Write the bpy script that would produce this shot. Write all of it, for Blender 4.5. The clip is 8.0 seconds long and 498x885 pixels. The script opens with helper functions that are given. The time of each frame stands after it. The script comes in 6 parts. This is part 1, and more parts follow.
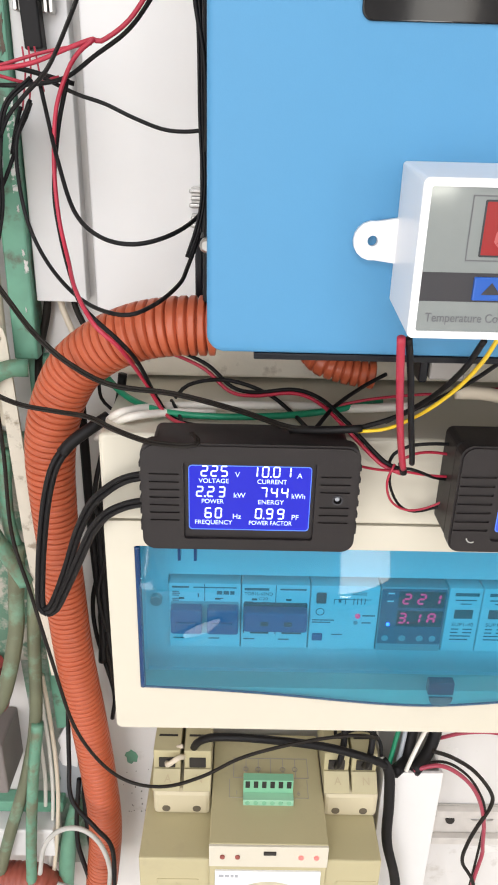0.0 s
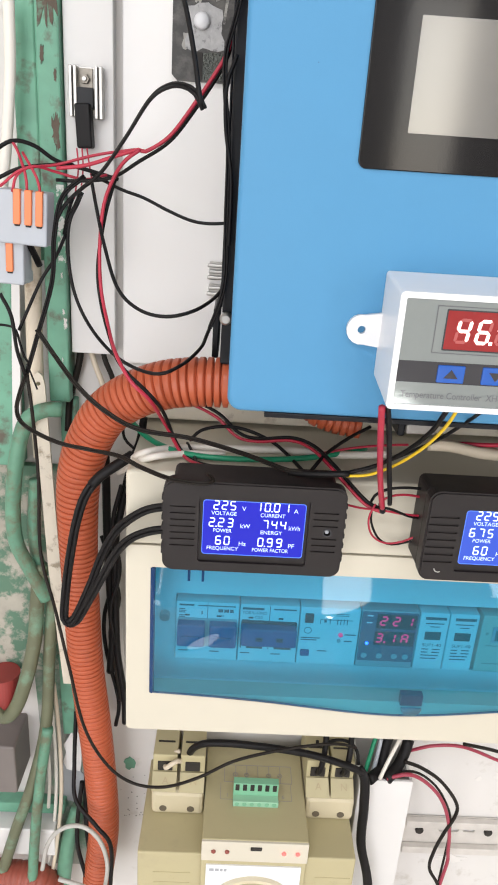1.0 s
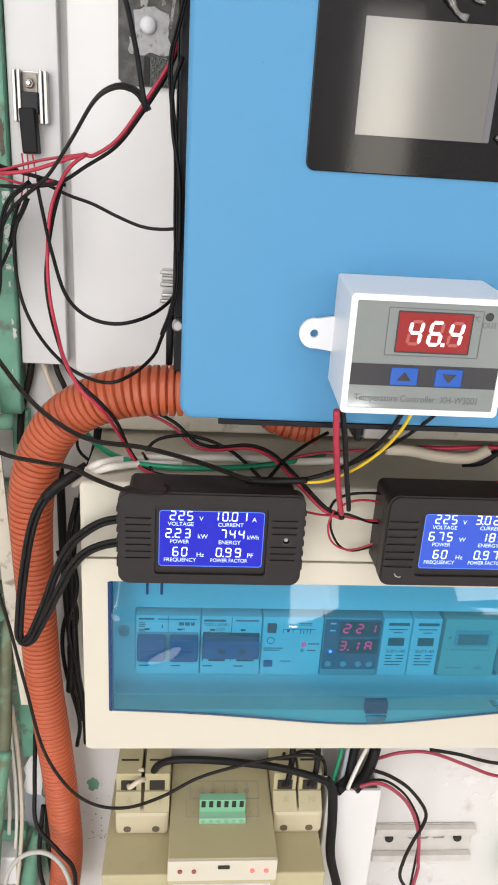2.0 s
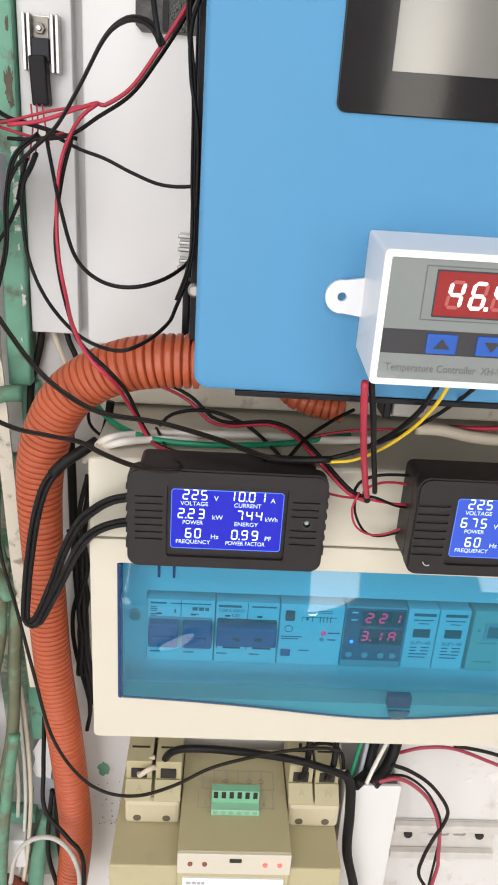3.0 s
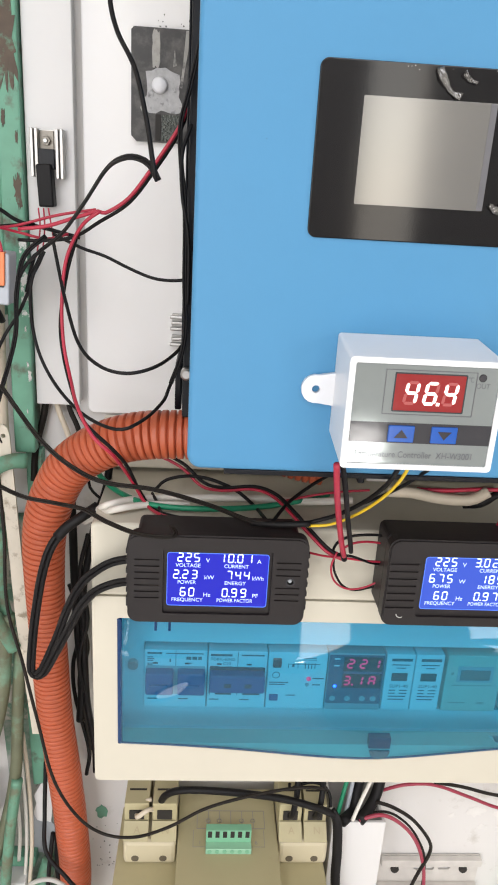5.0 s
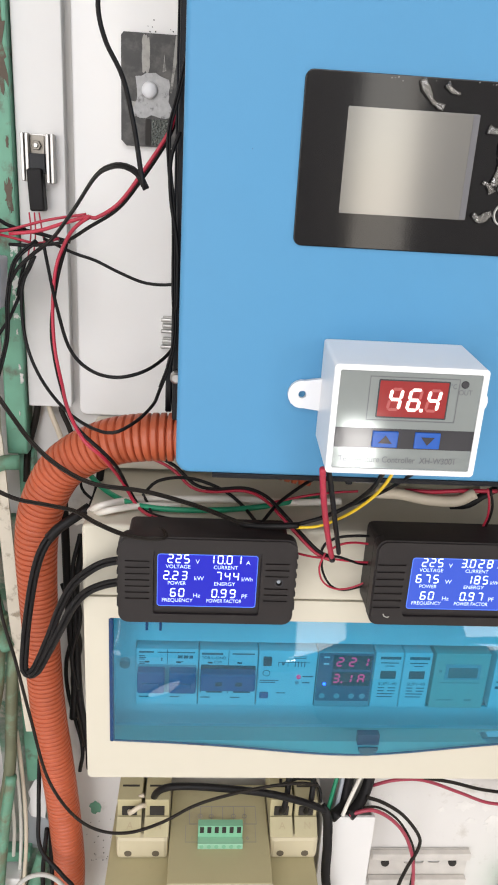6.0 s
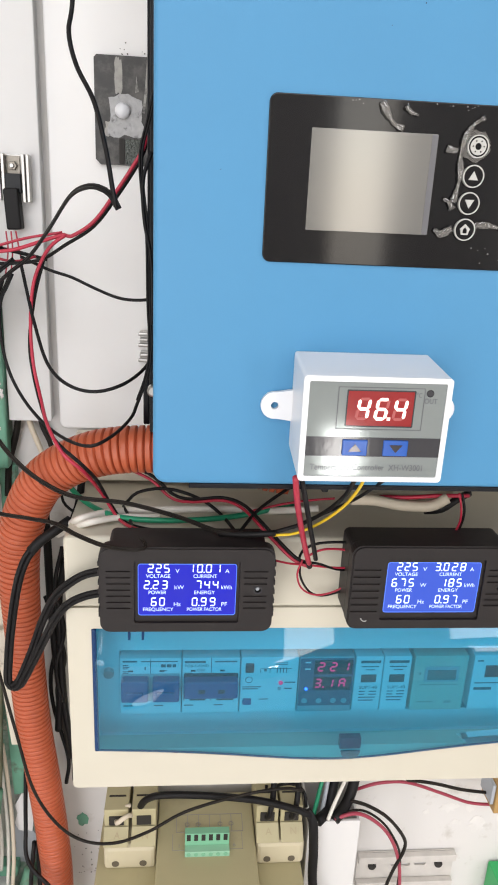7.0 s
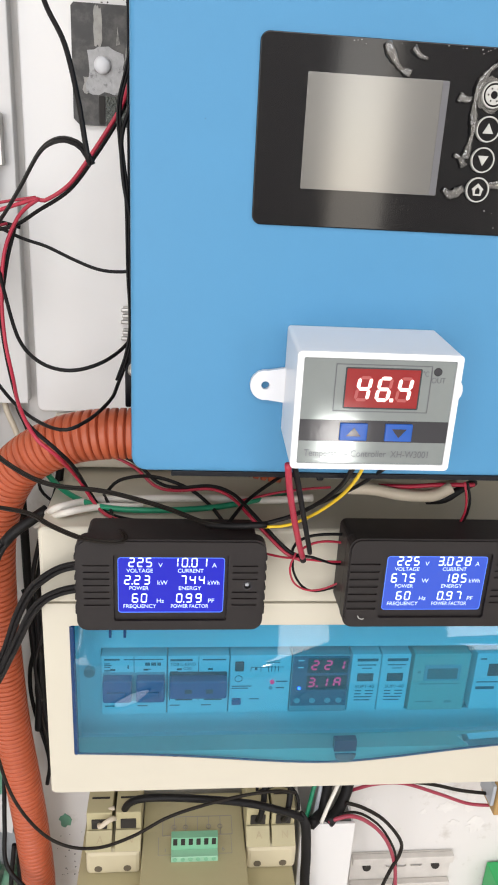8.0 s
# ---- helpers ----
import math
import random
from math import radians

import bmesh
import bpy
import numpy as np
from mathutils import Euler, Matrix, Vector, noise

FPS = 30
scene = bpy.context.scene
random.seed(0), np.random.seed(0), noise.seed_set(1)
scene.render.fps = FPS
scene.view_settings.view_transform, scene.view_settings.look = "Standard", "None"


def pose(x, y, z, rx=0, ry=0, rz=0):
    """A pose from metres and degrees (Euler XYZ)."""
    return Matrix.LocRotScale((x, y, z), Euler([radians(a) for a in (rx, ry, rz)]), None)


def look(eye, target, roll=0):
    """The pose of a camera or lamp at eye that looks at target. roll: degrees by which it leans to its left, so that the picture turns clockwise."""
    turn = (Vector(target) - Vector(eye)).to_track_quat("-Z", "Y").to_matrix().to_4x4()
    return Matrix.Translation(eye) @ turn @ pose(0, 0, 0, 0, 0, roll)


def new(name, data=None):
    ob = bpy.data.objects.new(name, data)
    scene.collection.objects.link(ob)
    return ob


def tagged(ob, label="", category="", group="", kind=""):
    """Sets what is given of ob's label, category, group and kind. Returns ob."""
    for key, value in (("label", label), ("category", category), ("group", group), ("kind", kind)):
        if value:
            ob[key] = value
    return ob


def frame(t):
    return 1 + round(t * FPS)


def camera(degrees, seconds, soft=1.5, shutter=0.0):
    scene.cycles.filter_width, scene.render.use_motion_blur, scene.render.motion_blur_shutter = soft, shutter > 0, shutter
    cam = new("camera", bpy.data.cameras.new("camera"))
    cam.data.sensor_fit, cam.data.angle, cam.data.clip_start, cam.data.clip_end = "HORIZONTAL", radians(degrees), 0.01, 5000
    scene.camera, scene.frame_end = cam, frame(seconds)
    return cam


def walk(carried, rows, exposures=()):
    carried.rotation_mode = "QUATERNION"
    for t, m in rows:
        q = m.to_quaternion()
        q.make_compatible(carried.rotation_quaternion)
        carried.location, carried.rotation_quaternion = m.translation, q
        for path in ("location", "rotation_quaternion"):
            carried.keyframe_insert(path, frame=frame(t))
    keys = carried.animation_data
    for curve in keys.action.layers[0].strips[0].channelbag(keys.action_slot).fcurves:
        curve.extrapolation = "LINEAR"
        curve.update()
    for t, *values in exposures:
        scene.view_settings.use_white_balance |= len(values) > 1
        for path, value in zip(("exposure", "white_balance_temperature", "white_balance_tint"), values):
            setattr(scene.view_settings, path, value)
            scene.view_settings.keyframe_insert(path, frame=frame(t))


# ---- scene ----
cam = camera(38.53, 8.0, soft=1.9)
# seconds, eye in metres, yaw, pitch, roll in degrees
ROWS = [
    (0, 0.01212, -0.23218, 1.46124, -0.141, -23.744, -1.388),
    (0.5, 0.00579, -0.25794, 1.46754, -0.680, -23.086, -1.674),
    (1, 0.00093, -0.28380, 1.48902, -0.507, -21.359, -3.543),
    (1.5, 0.00223, -0.29232, 1.49485, -2.345, -20.287, -3.564),
    (1.7, 0.00413, -0.28923, 1.49248, -4.147, -19.828, -3.271),
    (2.8, 0.00785, -0.25507, 1.47263, -1.130, -22.532, -3.546),
    (3, 0.00933, -0.25777, 1.47427, -1.505, -21.802, -3.604),
    (3.5, 0.00972, -0.26482, 1.48251, -1.832, -19.796, -4.075),
    (4, 0.01560, -0.26638, 1.48770, -3.097, -19.373, -2.304),
    (4.5, 0.01143, -0.27339, 1.49065, -3.243, -19.966, -2.760),
    (4.7, 0.00736, -0.28148, 1.49880, -2.637, -19.114, -3.214),
    (5.8, 0.00884, -0.28731, 1.50875, -2.778, -19.942, -3.216),
    (6, 0.01063, -0.28806, 1.51028, -2.935, -19.702, -3.265),
    (6.5, 0.01362, -0.29491, 1.51220, -3.479, -19.148, -3.228),
    (7, 0.01489, -0.29573, 1.51375, -4.370, -18.894, -2.599),
    (7.5, 0.01650, -0.29576, 1.51569, -4.274, -18.777, -2.261),
    (8, 0.02018, -0.26987, 1.50346, -4.661, -19.918, -2.931),
]
walk(cam, [(t, pose(x, y, z, 90 + pitch, roll, yaw)) for t, x, y, z, yaw, pitch, roll in ROWS],
     [(0.0, 0.14), (0.5, 0.11), (1.0, 0.05), (1.5, -0.01), (3.0, -0.02), (4.5, -0.02), (6.5, -0.04), (8.0, -0.04)])

# ---- light ----
world = bpy.data.worlds.new("world")
scene.world = world
world.use_nodes = True
wn = world.node_tree.nodes
sky = wn.new("ShaderNodeTexSky")
sky.sky_type, sky.sun_disc = "NISHITA", False
sky.sun_elevation, sky.sun_rotation = radians(50), radians(200)
world.node_tree.links.new(sky.outputs[0], wn["Background"].inputs[0])
wn["Background"].inputs[1].default_value = 0.12


def area_lamp(name, eye, target, w, h, power, colour):
    la = bpy.data.lights.new(name, "AREA")
    la.shape, la.size, la.size_y, la.energy, la.color = "RECTANGLE", w, h, power, colour
    ob = new(name, la)
    ob.matrix_world = look(eye, target)
    return ob


# unseen sources behind the walker; doorway and low opening are placed from reflections
# wide opening follows the light from the left, then widened for frontal fill
area_lamp("unseen_left_opening", (-0.84, -1.98, 1.32), (-0.28, 0.1, 1.30), 1.18, 1.90, 23.5, (1.0, 0.975, 0.985))
area_lamp("doorway_daylight", (0.53, -1.98, 1.63), (0.53, 0.1, 1.63), 0.17, 0.66, 2.0, (1.0, 0.92, 0.82))
area_lamp("low_opening_daylight", (0.53, -1.98, 0.72), (0.53, 0.1, 0.72), 0.11, 0.17, 1.3, (1.0, 0.96, 0.92))
# side and roof lamps are added fill; no such openings are known
area_lamp("added_side_fill", (1.28, -1.98, 1.40), (0.4, 0.1, 1.3), 0.45, 1.1, 8.5, (1.0, 0.975, 0.985))
area_lamp("added_roof_fill", (0.0, -1.45, 2.58), (0.0, -1.45, 0.0), 1.6, 0.7, 21, (0.97, 0.97, 1.0))
scene.view_settings.exposure = 0.0

# ---- materials ----


def mat(name, colour, rough=0.5, metal=0.0, vary=0.06, scale=60.0, bump=0.05, bump_scale=400.0, stain=None, stain_scale=12.0,
        stain_at=(0.55, 0.75), spec=0.5, emit=None, strength=0.0, bump_dist=0.0004):
    """Principled paint, plastic or metal with grain at two scales, stains and fine relief."""
    m = bpy.data.materials.new(name)
    m.use_nodes = True
    nt = m.node_tree
    n, ln = nt.nodes, nt.links
    b = n["Principled BSDF"]
    b.inputs["Roughness"].default_value, b.inputs["Metallic"].default_value = rough, metal
    b.inputs["Specular IOR Level"].default_value = spec
    co = n.new("ShaderNodeTexCoord")
    no = n.new("ShaderNodeTexNoise")
    no.inputs["Scale"].default_value, no.inputs["Detail"].default_value = scale, 6
    ln.new(co.outputs["Object"], no.inputs["Vector"])
    ramp = n.new("ShaderNodeMixRGB")
    ramp.inputs[1].default_value = (*[c * (1 - vary) for c in colour], 1)
    ramp.inputs[2].default_value = (*[min(1, c * (1 + vary)) for c in colour], 1)
    ln.new(no.outputs["Fac"], ramp.inputs[0])
    out = ramp.outputs[0]
    if stain:
        ns = n.new("ShaderNodeTexNoise")
        ns.inputs["Scale"].default_value, ns.inputs["Detail"].default_value, ns.inputs["Roughness"].default_value = stain_scale, 8, 0.65
        ln.new(co.outputs["Object"], ns.inputs["Vector"])
        mr = n.new("ShaderNodeMapRange")
        mr.inputs[1].default_value, mr.inputs[2].default_value = stain_at
        ln.new(ns.outputs["Fac"], mr.inputs[0])
        mx = n.new("ShaderNodeMixRGB")
        mx.inputs[2].default_value = (*stain, 1)
        ln.new(mr.outputs[0], mx.inputs[0])
        ln.new(out, mx.inputs[1])
        out = mx.outputs[0]
    ln.new(out, b.inputs["Base Color"])
    rr = n.new("ShaderNodeMapRange")
    rr.inputs[3].default_value, rr.inputs[4].default_value = rough * 0.85, min(1, rough * 1.15)
    ln.new(no.outputs["Fac"], rr.inputs[0])
    ln.new(rr.outputs[0], b.inputs["Roughness"])
    if bump:
        nb = n.new("ShaderNodeTexNoise")
        nb.inputs["Scale"].default_value, nb.inputs["Detail"].default_value = bump_scale, 4
        ln.new(co.outputs["Object"], nb.inputs["Vector"])
        bp = n.new("ShaderNodeBump")
        bp.inputs["Strength"].default_value, bp.inputs["Distance"].default_value = bump, bump_dist
        ln.new(nb.outputs["Fac"], bp.inputs["Height"])
        ln.new(bp.outputs[0], b.inputs["Normal"])
    if emit:
        b.inputs["Emission Color"].default_value = (*emit, 1)
        b.inputs["Emission Strength"].default_value = strength
    return m


def clear(name, tint, haze=0.0, rough=0.03, ior=1.45, dust=None):
    """A thin tinted sheet: light goes straight through, slightly hazed, with gloss by Fresnel."""
    m = bpy.data.materials.new(name)
    m.use_nodes = True
    nt = m.node_tree
    n, ln = nt.nodes, nt.links
    n.remove(n["Principled BSDF"])
    t, g, f, x = n.new("ShaderNodeBsdfTransparent"), n.new("ShaderNodeBsdfGlossy"), n.new("ShaderNodeFresnel"), n.new("ShaderNodeMixShader")
    d, hz = n.new("ShaderNodeBsdfDiffuse"), n.new("ShaderNodeMixShader")
    d.inputs[0].default_value = (*dust, 1) if dust else (tint[0] * 0.5, tint[1] * 0.8, tint[2] * 0.9, 1)
    hz.inputs[0].default_value = haze
    t.inputs[0].default_value = (*tint, 1)
    g.inputs["Roughness"].default_value = rough
    f.inputs[0].default_value = ior
    ln.new(t.outputs[0], hz.inputs[1])
    ln.new(d.outputs[0], hz.inputs[2])
    ln.new(f.outputs[0], x.inputs[0])
    ln.new(hz.outputs[0], x.inputs[1])
    ln.new(g.outputs[0], x.inputs[2])
    ln.new(x.outputs[0], n["Material Output"].inputs[0])
    return m


WALL = mat("painted_plaster", (0.67, 0.65, 0.625), 0.7, vary=0.05, scale=14, bump=0.25, bump_scale=160, stain=(0.56, 0.53, 0.49), stain_scale=38, stain_at=(0.60, 0.70))
# unseen room and floor are paled so that they bounce fill light
ROOM = mat("room_plaster", (0.74, 0.71, 0.67), 0.85, vary=0.08, scale=4, bump=0.2, bump_scale=60)
FLOOR = mat("pale_bounce_floor", (0.70, 0.67, 0.62), 0.8, vary=0.2, scale=6, bump=0.3, bump_scale=80)
PVC = mat("white_pvc", (0.69, 0.68, 0.665), 0.42, vary=0.03, scale=40, bump=0.04, stain=(0.55, 0.52, 0.48), stain_scale=45, stain_at=(0.70, 0.85))
BLUE = mat("blue_powder_coat", (0.074, 0.260, 0.465), 0.45, spec=0.32, vary=0.03, scale=30, bump=0.10, bump_scale=1400, bump_dist=0.0002)
BLACKMETAL = mat("black_metal", (0.006, 0.007, 0.010), 0.34, vary=0.2, scale=80, spec=0.25)
GLOSSBLACK = mat("black_gloss_panel", (0.006, 0.006, 0.007), 0.08, spec=0.32, vary=0.1, scale=60, bump=0.01)
LCDGREY = mat("unlit_lcd", (0.19, 0.187, 0.178), 0.12, metal=0.42, vary=0.03, scale=20, bump=0.0)
WHITEABS = mat("white_abs", (0.77, 0.78, 0.80), 0.35, vary=0.02, bump=0.04)
BRUSHED = mat("silver_label", (0.265, 0.295, 0.29), 0.085, metal=0.3, vary=0.03, scale=300, bump=0.02)
DARKBAND = mat("dark_label_band", (0.045, 0.045, 0.05), 0.085, vary=0.1)
METER = mat("dark_grey_abs", (0.017, 0.0138, 0.0138), 0.48, spec=0.35, vary=0.12, scale=90, bump=0.12, bump_scale=1800, stain=(0.032, 0.028, 0.028), stain_scale=60, stain_at=(0.6, 0.8))
CREAM = mat("cream_abs", (0.60, 0.562, 0.46), 0.38, vary=0.03, scale=25, bump=0.03, stain=(0.55, 0.48, 0.35), stain_scale=18, stain_at=(0.62, 0.9))
BEIGE = mat("beige_abs", (0.445, 0.395, 0.232), 0.5, vary=0.05, scale=40, bump=0.06, stain=(0.36, 0.30, 0.20), stain_scale=30, stain_at=(0.58, 0.85))
ORANGE = mat("orange_conduit_plastic", (0.455, 0.101, 0.044), 0.33, spec=0.4, vary=0.08, scale=40, bump=0.05, stain=(0.37, 0.10, 0.055), stain_scale=25, stain_at=(0.55, 0.9))
GREENPAINT = mat("green_paint_worn", (0.130, 0.325, 0.222), 0.5, vary=0.32, scale=60, bump=0.35, bump_scale=160, stain=(0.10, 0.085, 0.06), stain_scale=52, stain_at=(0.53, 0.66))
BLACKWIRE = mat("black_cable", (0.0075, 0.0068, 0.0072), 0.5, vary=0.2, scale=150, spec=0.22)
GREYWIRE = mat("dusty_dark_cable", (0.015, 0.012, 0.0095), 0.55, vary=0.25, scale=120, spec=0.2)
REDWIRE = mat("red_cable", (0.43, 0.022, 0.050), 0.40, vary=0.1, scale=150)
PINKWIRE = mat("wine_red_cable", (0.33, 0.035, 0.065), 0.42, vary=0.1, scale=150)
YELLOWWIRE = mat("yellow_cable", (0.80, 0.55, 0.02), 0.4, vary=0.08, scale=150)
GREENWIRE = mat("green_cable", (0.01, 0.26, 0.13), 0.42, vary=0.1, scale=150)
WHITEWIRE = mat("white_cable", (0.76, 0.73, 0.66), 0.45, vary=0.06, scale=100)
BEIGEWIRE = mat("beige_cable", (0.62, 0.54, 0.42), 0.55, vary=0.12, scale=90)
STEEL = mat("zinc_steel", (0.47, 0.46, 0.44), 0.34, metal=0.9, vary=0.12, scale=80)
PIPEGREEN = mat("grimy_green_paint", (0.115, 0.27, 0.18), 0.5, vary=0.3, scale=90, bump=0.4, bump_scale=200, stain=(0.13, 0.145, 0.09), stain_scale=60, stain_at=(0.49, 0.62))
GRIME = mat("grimy_pipe_paint", (0.125, 0.135, 0.080), 0.6, vary=0.3, scale=60, bump=0.4, bump_scale=160, stain=(0.16, 0.28, 0.19), stain_scale=40, stain_at=(0.52, 0.68))
CONNGREY = mat("grey_connector_plastic", (0.40, 0.43, 0.47), 0.4, vary=0.04)
LEVER = mat("orange_lever_plastic", (0.75, 0.21, 0.075), 0.4, vary=0.04)
TERMINAL = mat("green_terminal_plastic", (0.20, 0.46, 0.29), 0.45, vary=0.06)
TERMPALE = mat("pale_green_terminal_plastic", (0.30, 0.55, 0.38), 0.45, vary=0.06)
# for dark parts, and as painted shade on slots and holes that are closed
DARK = mat("dark_part_and_hole_shade", (0.02, 0.017, 0.014), 0.7, vary=0.2)
MODWHITE = mat("module_white_plastic", (0.72, 0.74, 0.76), 0.45, vary=0.03)
MODGREY = mat("module_grey_plastic", (0.36, 0.38, 0.40), 0.45, vary=0.05)
MODTAN = mat("module_tan_plastic", (0.54, 0.51, 0.43), 0.45, vary=0.05)
TOGGLE = mat("blue_toggle_plastic", (0.012, 0.065, 0.22), 0.4, vary=0.05)
INK = mat("grey_print", (0.10, 0.10, 0.11), 0.6, bump=0)
PALEINK = mat("pale_print", (0.33, 0.31, 0.27), 0.6, bump=0)
COVER = clear("blue_clear_cover", (0.070, 0.520, 0.765), 0.10, ior=1.68)
COVEREDGE = mat("blue_cover_edge", (0.002, 0.035, 0.13), 0.14, bump=0)
LCDBLUE = mat("blue_backlit_lcd", (0.004, 0.004, 0.05), 0.15, vary=0.02, bump=0, emit=(0.016, 0.022, 0.62), strength=1.0)
LCDPALE = mat("pale_blue_backlit_lcd", (0.01, 0.02, 0.08), 0.2, vary=0.02, bump=0, emit=(0.045, 0.105, 0.68), strength=1.0)
LCDTEXT = mat("lit_small_print", (0.4, 0.5, 0.7), 0.3, bump=0, emit=(0.50, 0.62, 0.95), strength=1.0)
LCDRIM = mat("pale_blue_lcd_edge", (0.05, 0.1, 0.5), 0.2, bump=0, emit=(0.10, 0.25, 0.95), strength=1.0)
LCDWHITE = mat("lit_white_segment", (0.6, 0.7, 0.8), 0.3, bump=0, emit=(0.72, 0.86, 1.0), strength=1.0)
REDGLASS = mat("red_display_window", (0.21, 0.020, 0.020), 0.12, bump=0, emit=(0.5, 0.035, 0.04), strength=0.18)
REDLIT = mat("lit_display_segment", (0.8, 0.6, 0.55), 0.3, bump=0, emit=(1.0, 0.80, 0.78), strength=1.5)
REDDIM = mat("unlit_display_segment", (0.40, 0.085, 0.08), 0.3, bump=0)
PINKLIT = mat("lit_red_segment", (0.6, 0.05, 0.1), 0.3, bump=0, emit=(1.0, 0.0, 0.03), strength=5.5)
BLUELIT = mat("lit_blue_led", (0.1, 0.1, 0.8), 0.3, bump=0, emit=(0.08, 0.10, 1.0), strength=12.0)
REDLED = mat("lit_red_led", (0.8, 0.1, 0.1), 0.3, bump=0, emit=(1.0, 0.06, 0.05), strength=2.2)
BUTTONBLUE = mat("blue_membrane_button", (0.015, 0.09, 0.40), 0.2, bump=0)
FILM = mat("crumpled_clear_film", (0.30, 0.295, 0.28), 0.15, vary=0.1, bump=0.5, bump_scale=300)
ICON = mat("pale_icon_print", (0.46, 0.46, 0.43), 0.4, bump=0)
TAPE = mat("grey_scuffed_tape", (0.42, 0.42, 0.42), 0.45, vary=0.35, scale=300, bump=0.6, bump_scale=500, stain=(0.09, 0.09, 0.09), stain_scale=190, stain_at=(0.55, 0.68))
PLATEBLACK = mat("scuffed_black_plate", (0.035, 0.033, 0.031), 0.42, vary=0.5, scale=180, bump=0.3, bump_scale=200, stain=(0.11, 0.105, 0.095), stain_scale=90, stain_at=(0.46, 0.66))

# ---- building blocks ----


def part(name, bm, material, parent=None, label="", smooth=False, sheet=False):
    """Links a bmesh as one mesh object, under a thing or a part."""
    me = bpy.data.meshes.new(name)
    if not sheet:
        bmesh.ops.recalc_face_normals(bm, faces=bm.faces)
    bm.to_mesh(me)
    bm.free()
    me.materials.append(material)
    if smooth:
        me.polygons.foreach_set("use_smooth", [True] * len(me.polygons))
    ob = new(name, me)
    if parent is not None:
        ob.parent = parent
    if label:
        ob["label"] = label
    return ob


def thing(name, label, category, group="", kind=""):
    return tagged(new(name), label, category, group, kind)


def outline(x0, x1, z0, z1, r, seg=5):
    """A rounded rectangle in x and z."""
    pts = []
    for cx, cz, a in ((x1 - r, z1 - r, 0), (x0 + r, z1 - r, 90), (x0 + r, z0 + r, 180), (x1 - r, z0 + r, 270)):
        for i in range(seg + 1):
            t = radians(a + 90 * i / seg)
            pts.append((cx + r * math.cos(t), cz + r * math.sin(t)))
    return pts


def slab(x0, x1, z0, z1, y0, y1, r=0.001, bev=0.0005, bm=None, seg=4, back=0.0):
    """A rounded block whose front (y0) edges are rounded by bev; its back is smaller by `back`."""
    bm = bm or bmesh.new()
    w, h = (x1 - x0) / 2, (z1 - z0) / 2
    r = min(r, w * 0.98, h * 0.98)
    bev = min(bev, r * 0.95, (y1 - y0) * 0.45)
    loops = [(back, y1)]
    for i in range(4):
        a = radians(30 * i)
        loops.append((bev * (1 - math.cos(a)), y0 + bev * (1 - math.sin(a))))
    rings = []
    for off, y in loops:
        rr = max(r - off, 0.00002)
        rings.append([bm.verts.new((x, y, z)) for x, z in outline(x0 + off, x1 - off, z0 + off, z1 - off, rr, seg)])
    for a, b in zip(rings, rings[1:]):
        for i in range(len(a)):
            j = (i + 1) % len(a)
            bm.faces.new((a[i], a[j], b[j], b[i]))
    bm.faces.new(rings[0])
    bm.faces.new(rings[-1])
    return bm


def box(x0, x1, y0, y1, z0, z1, bev=0.0, bm=None):
    """A block with bevelled edges."""
    own = bmesh.new()
    bmesh.ops.create_cube(own, size=1, matrix=Matrix.Translation(((x0 + x1) / 2, (y0 + y1) / 2, (z0 + z1) / 2)) @ Matrix.Diagonal((x1 - x0, y1 - y0, z1 - z0, 1)))
    if bev:
        bmesh.ops.bevel(own, geom=own.edges[:], offset=bev, segments=2, profile=0.5, affect="EDGES")
    if bm is None:
        return own
    return merge(bm, own)


def merge(bm, other, m=None):
    """Adds other to bm, moved by m."""
    if m is not None:
        other.transform(m)
    made = {v: bm.verts.new(v.co) for v in other.verts}
    for f in other.faces:
        bm.faces.new([made[v] for v in f.verts])
    other.free()
    return bm


def pierced(outer, holes, y0, y1, bm=None):
    """A plate of an outline in x and z, with holes through it, from y0 to y1."""
    own = bmesh.new()
    edges = []
    for loop in (outer, *holes):
        vs = [own.verts.new((x, y0, z)) for x, z in loop]
        edges += [own.edges.new((vs[i], vs[(i + 1) % len(vs)])) for i in range(len(vs))]
    res = bmesh.ops.triangle_fill(own, use_beauty=True, use_dissolve=False, edges=edges)
    faces = [g for g in res["geom"] if isinstance(g, bmesh.types.BMFace)]
    ex = bmesh.ops.extrude_face_region(own, geom=faces)
    bmesh.ops.translate(own, vec=(0, y1 - y0, 0), verts=[g for g in ex["geom"] if isinstance(g, bmesh.types.BMVert)])
    if bm is None:
        return own
    return merge(bm, own)


def circle(cx, cz, r, n=20):
    return [(cx + r * math.cos(2 * math.pi * i / n), cz + r * math.sin(2 * math.pi * i / n)) for i in range(n)]


def disc(cx, cz, r, y0, y1, n=20, bev=0.0003, bm=None):
    """A round button or screw head that faces -y."""
    bm = bm or bmesh.new()
    rings = []
    for rad, y in ((r, y1), (r, y0 + bev), (r - bev, y0)):
        rings.append([bm.verts.new((x, y, z)) for x, z in circle(cx, cz, rad, n)])
    for a, b in zip(rings, rings[1:]):
        for i in range(n):
            bm.faces.new((a[i], a[(i + 1) % n], b[(i + 1) % n], b[i]))
    bm.faces.new(rings[0])
    bm.faces.new(rings[-1])
    return bm


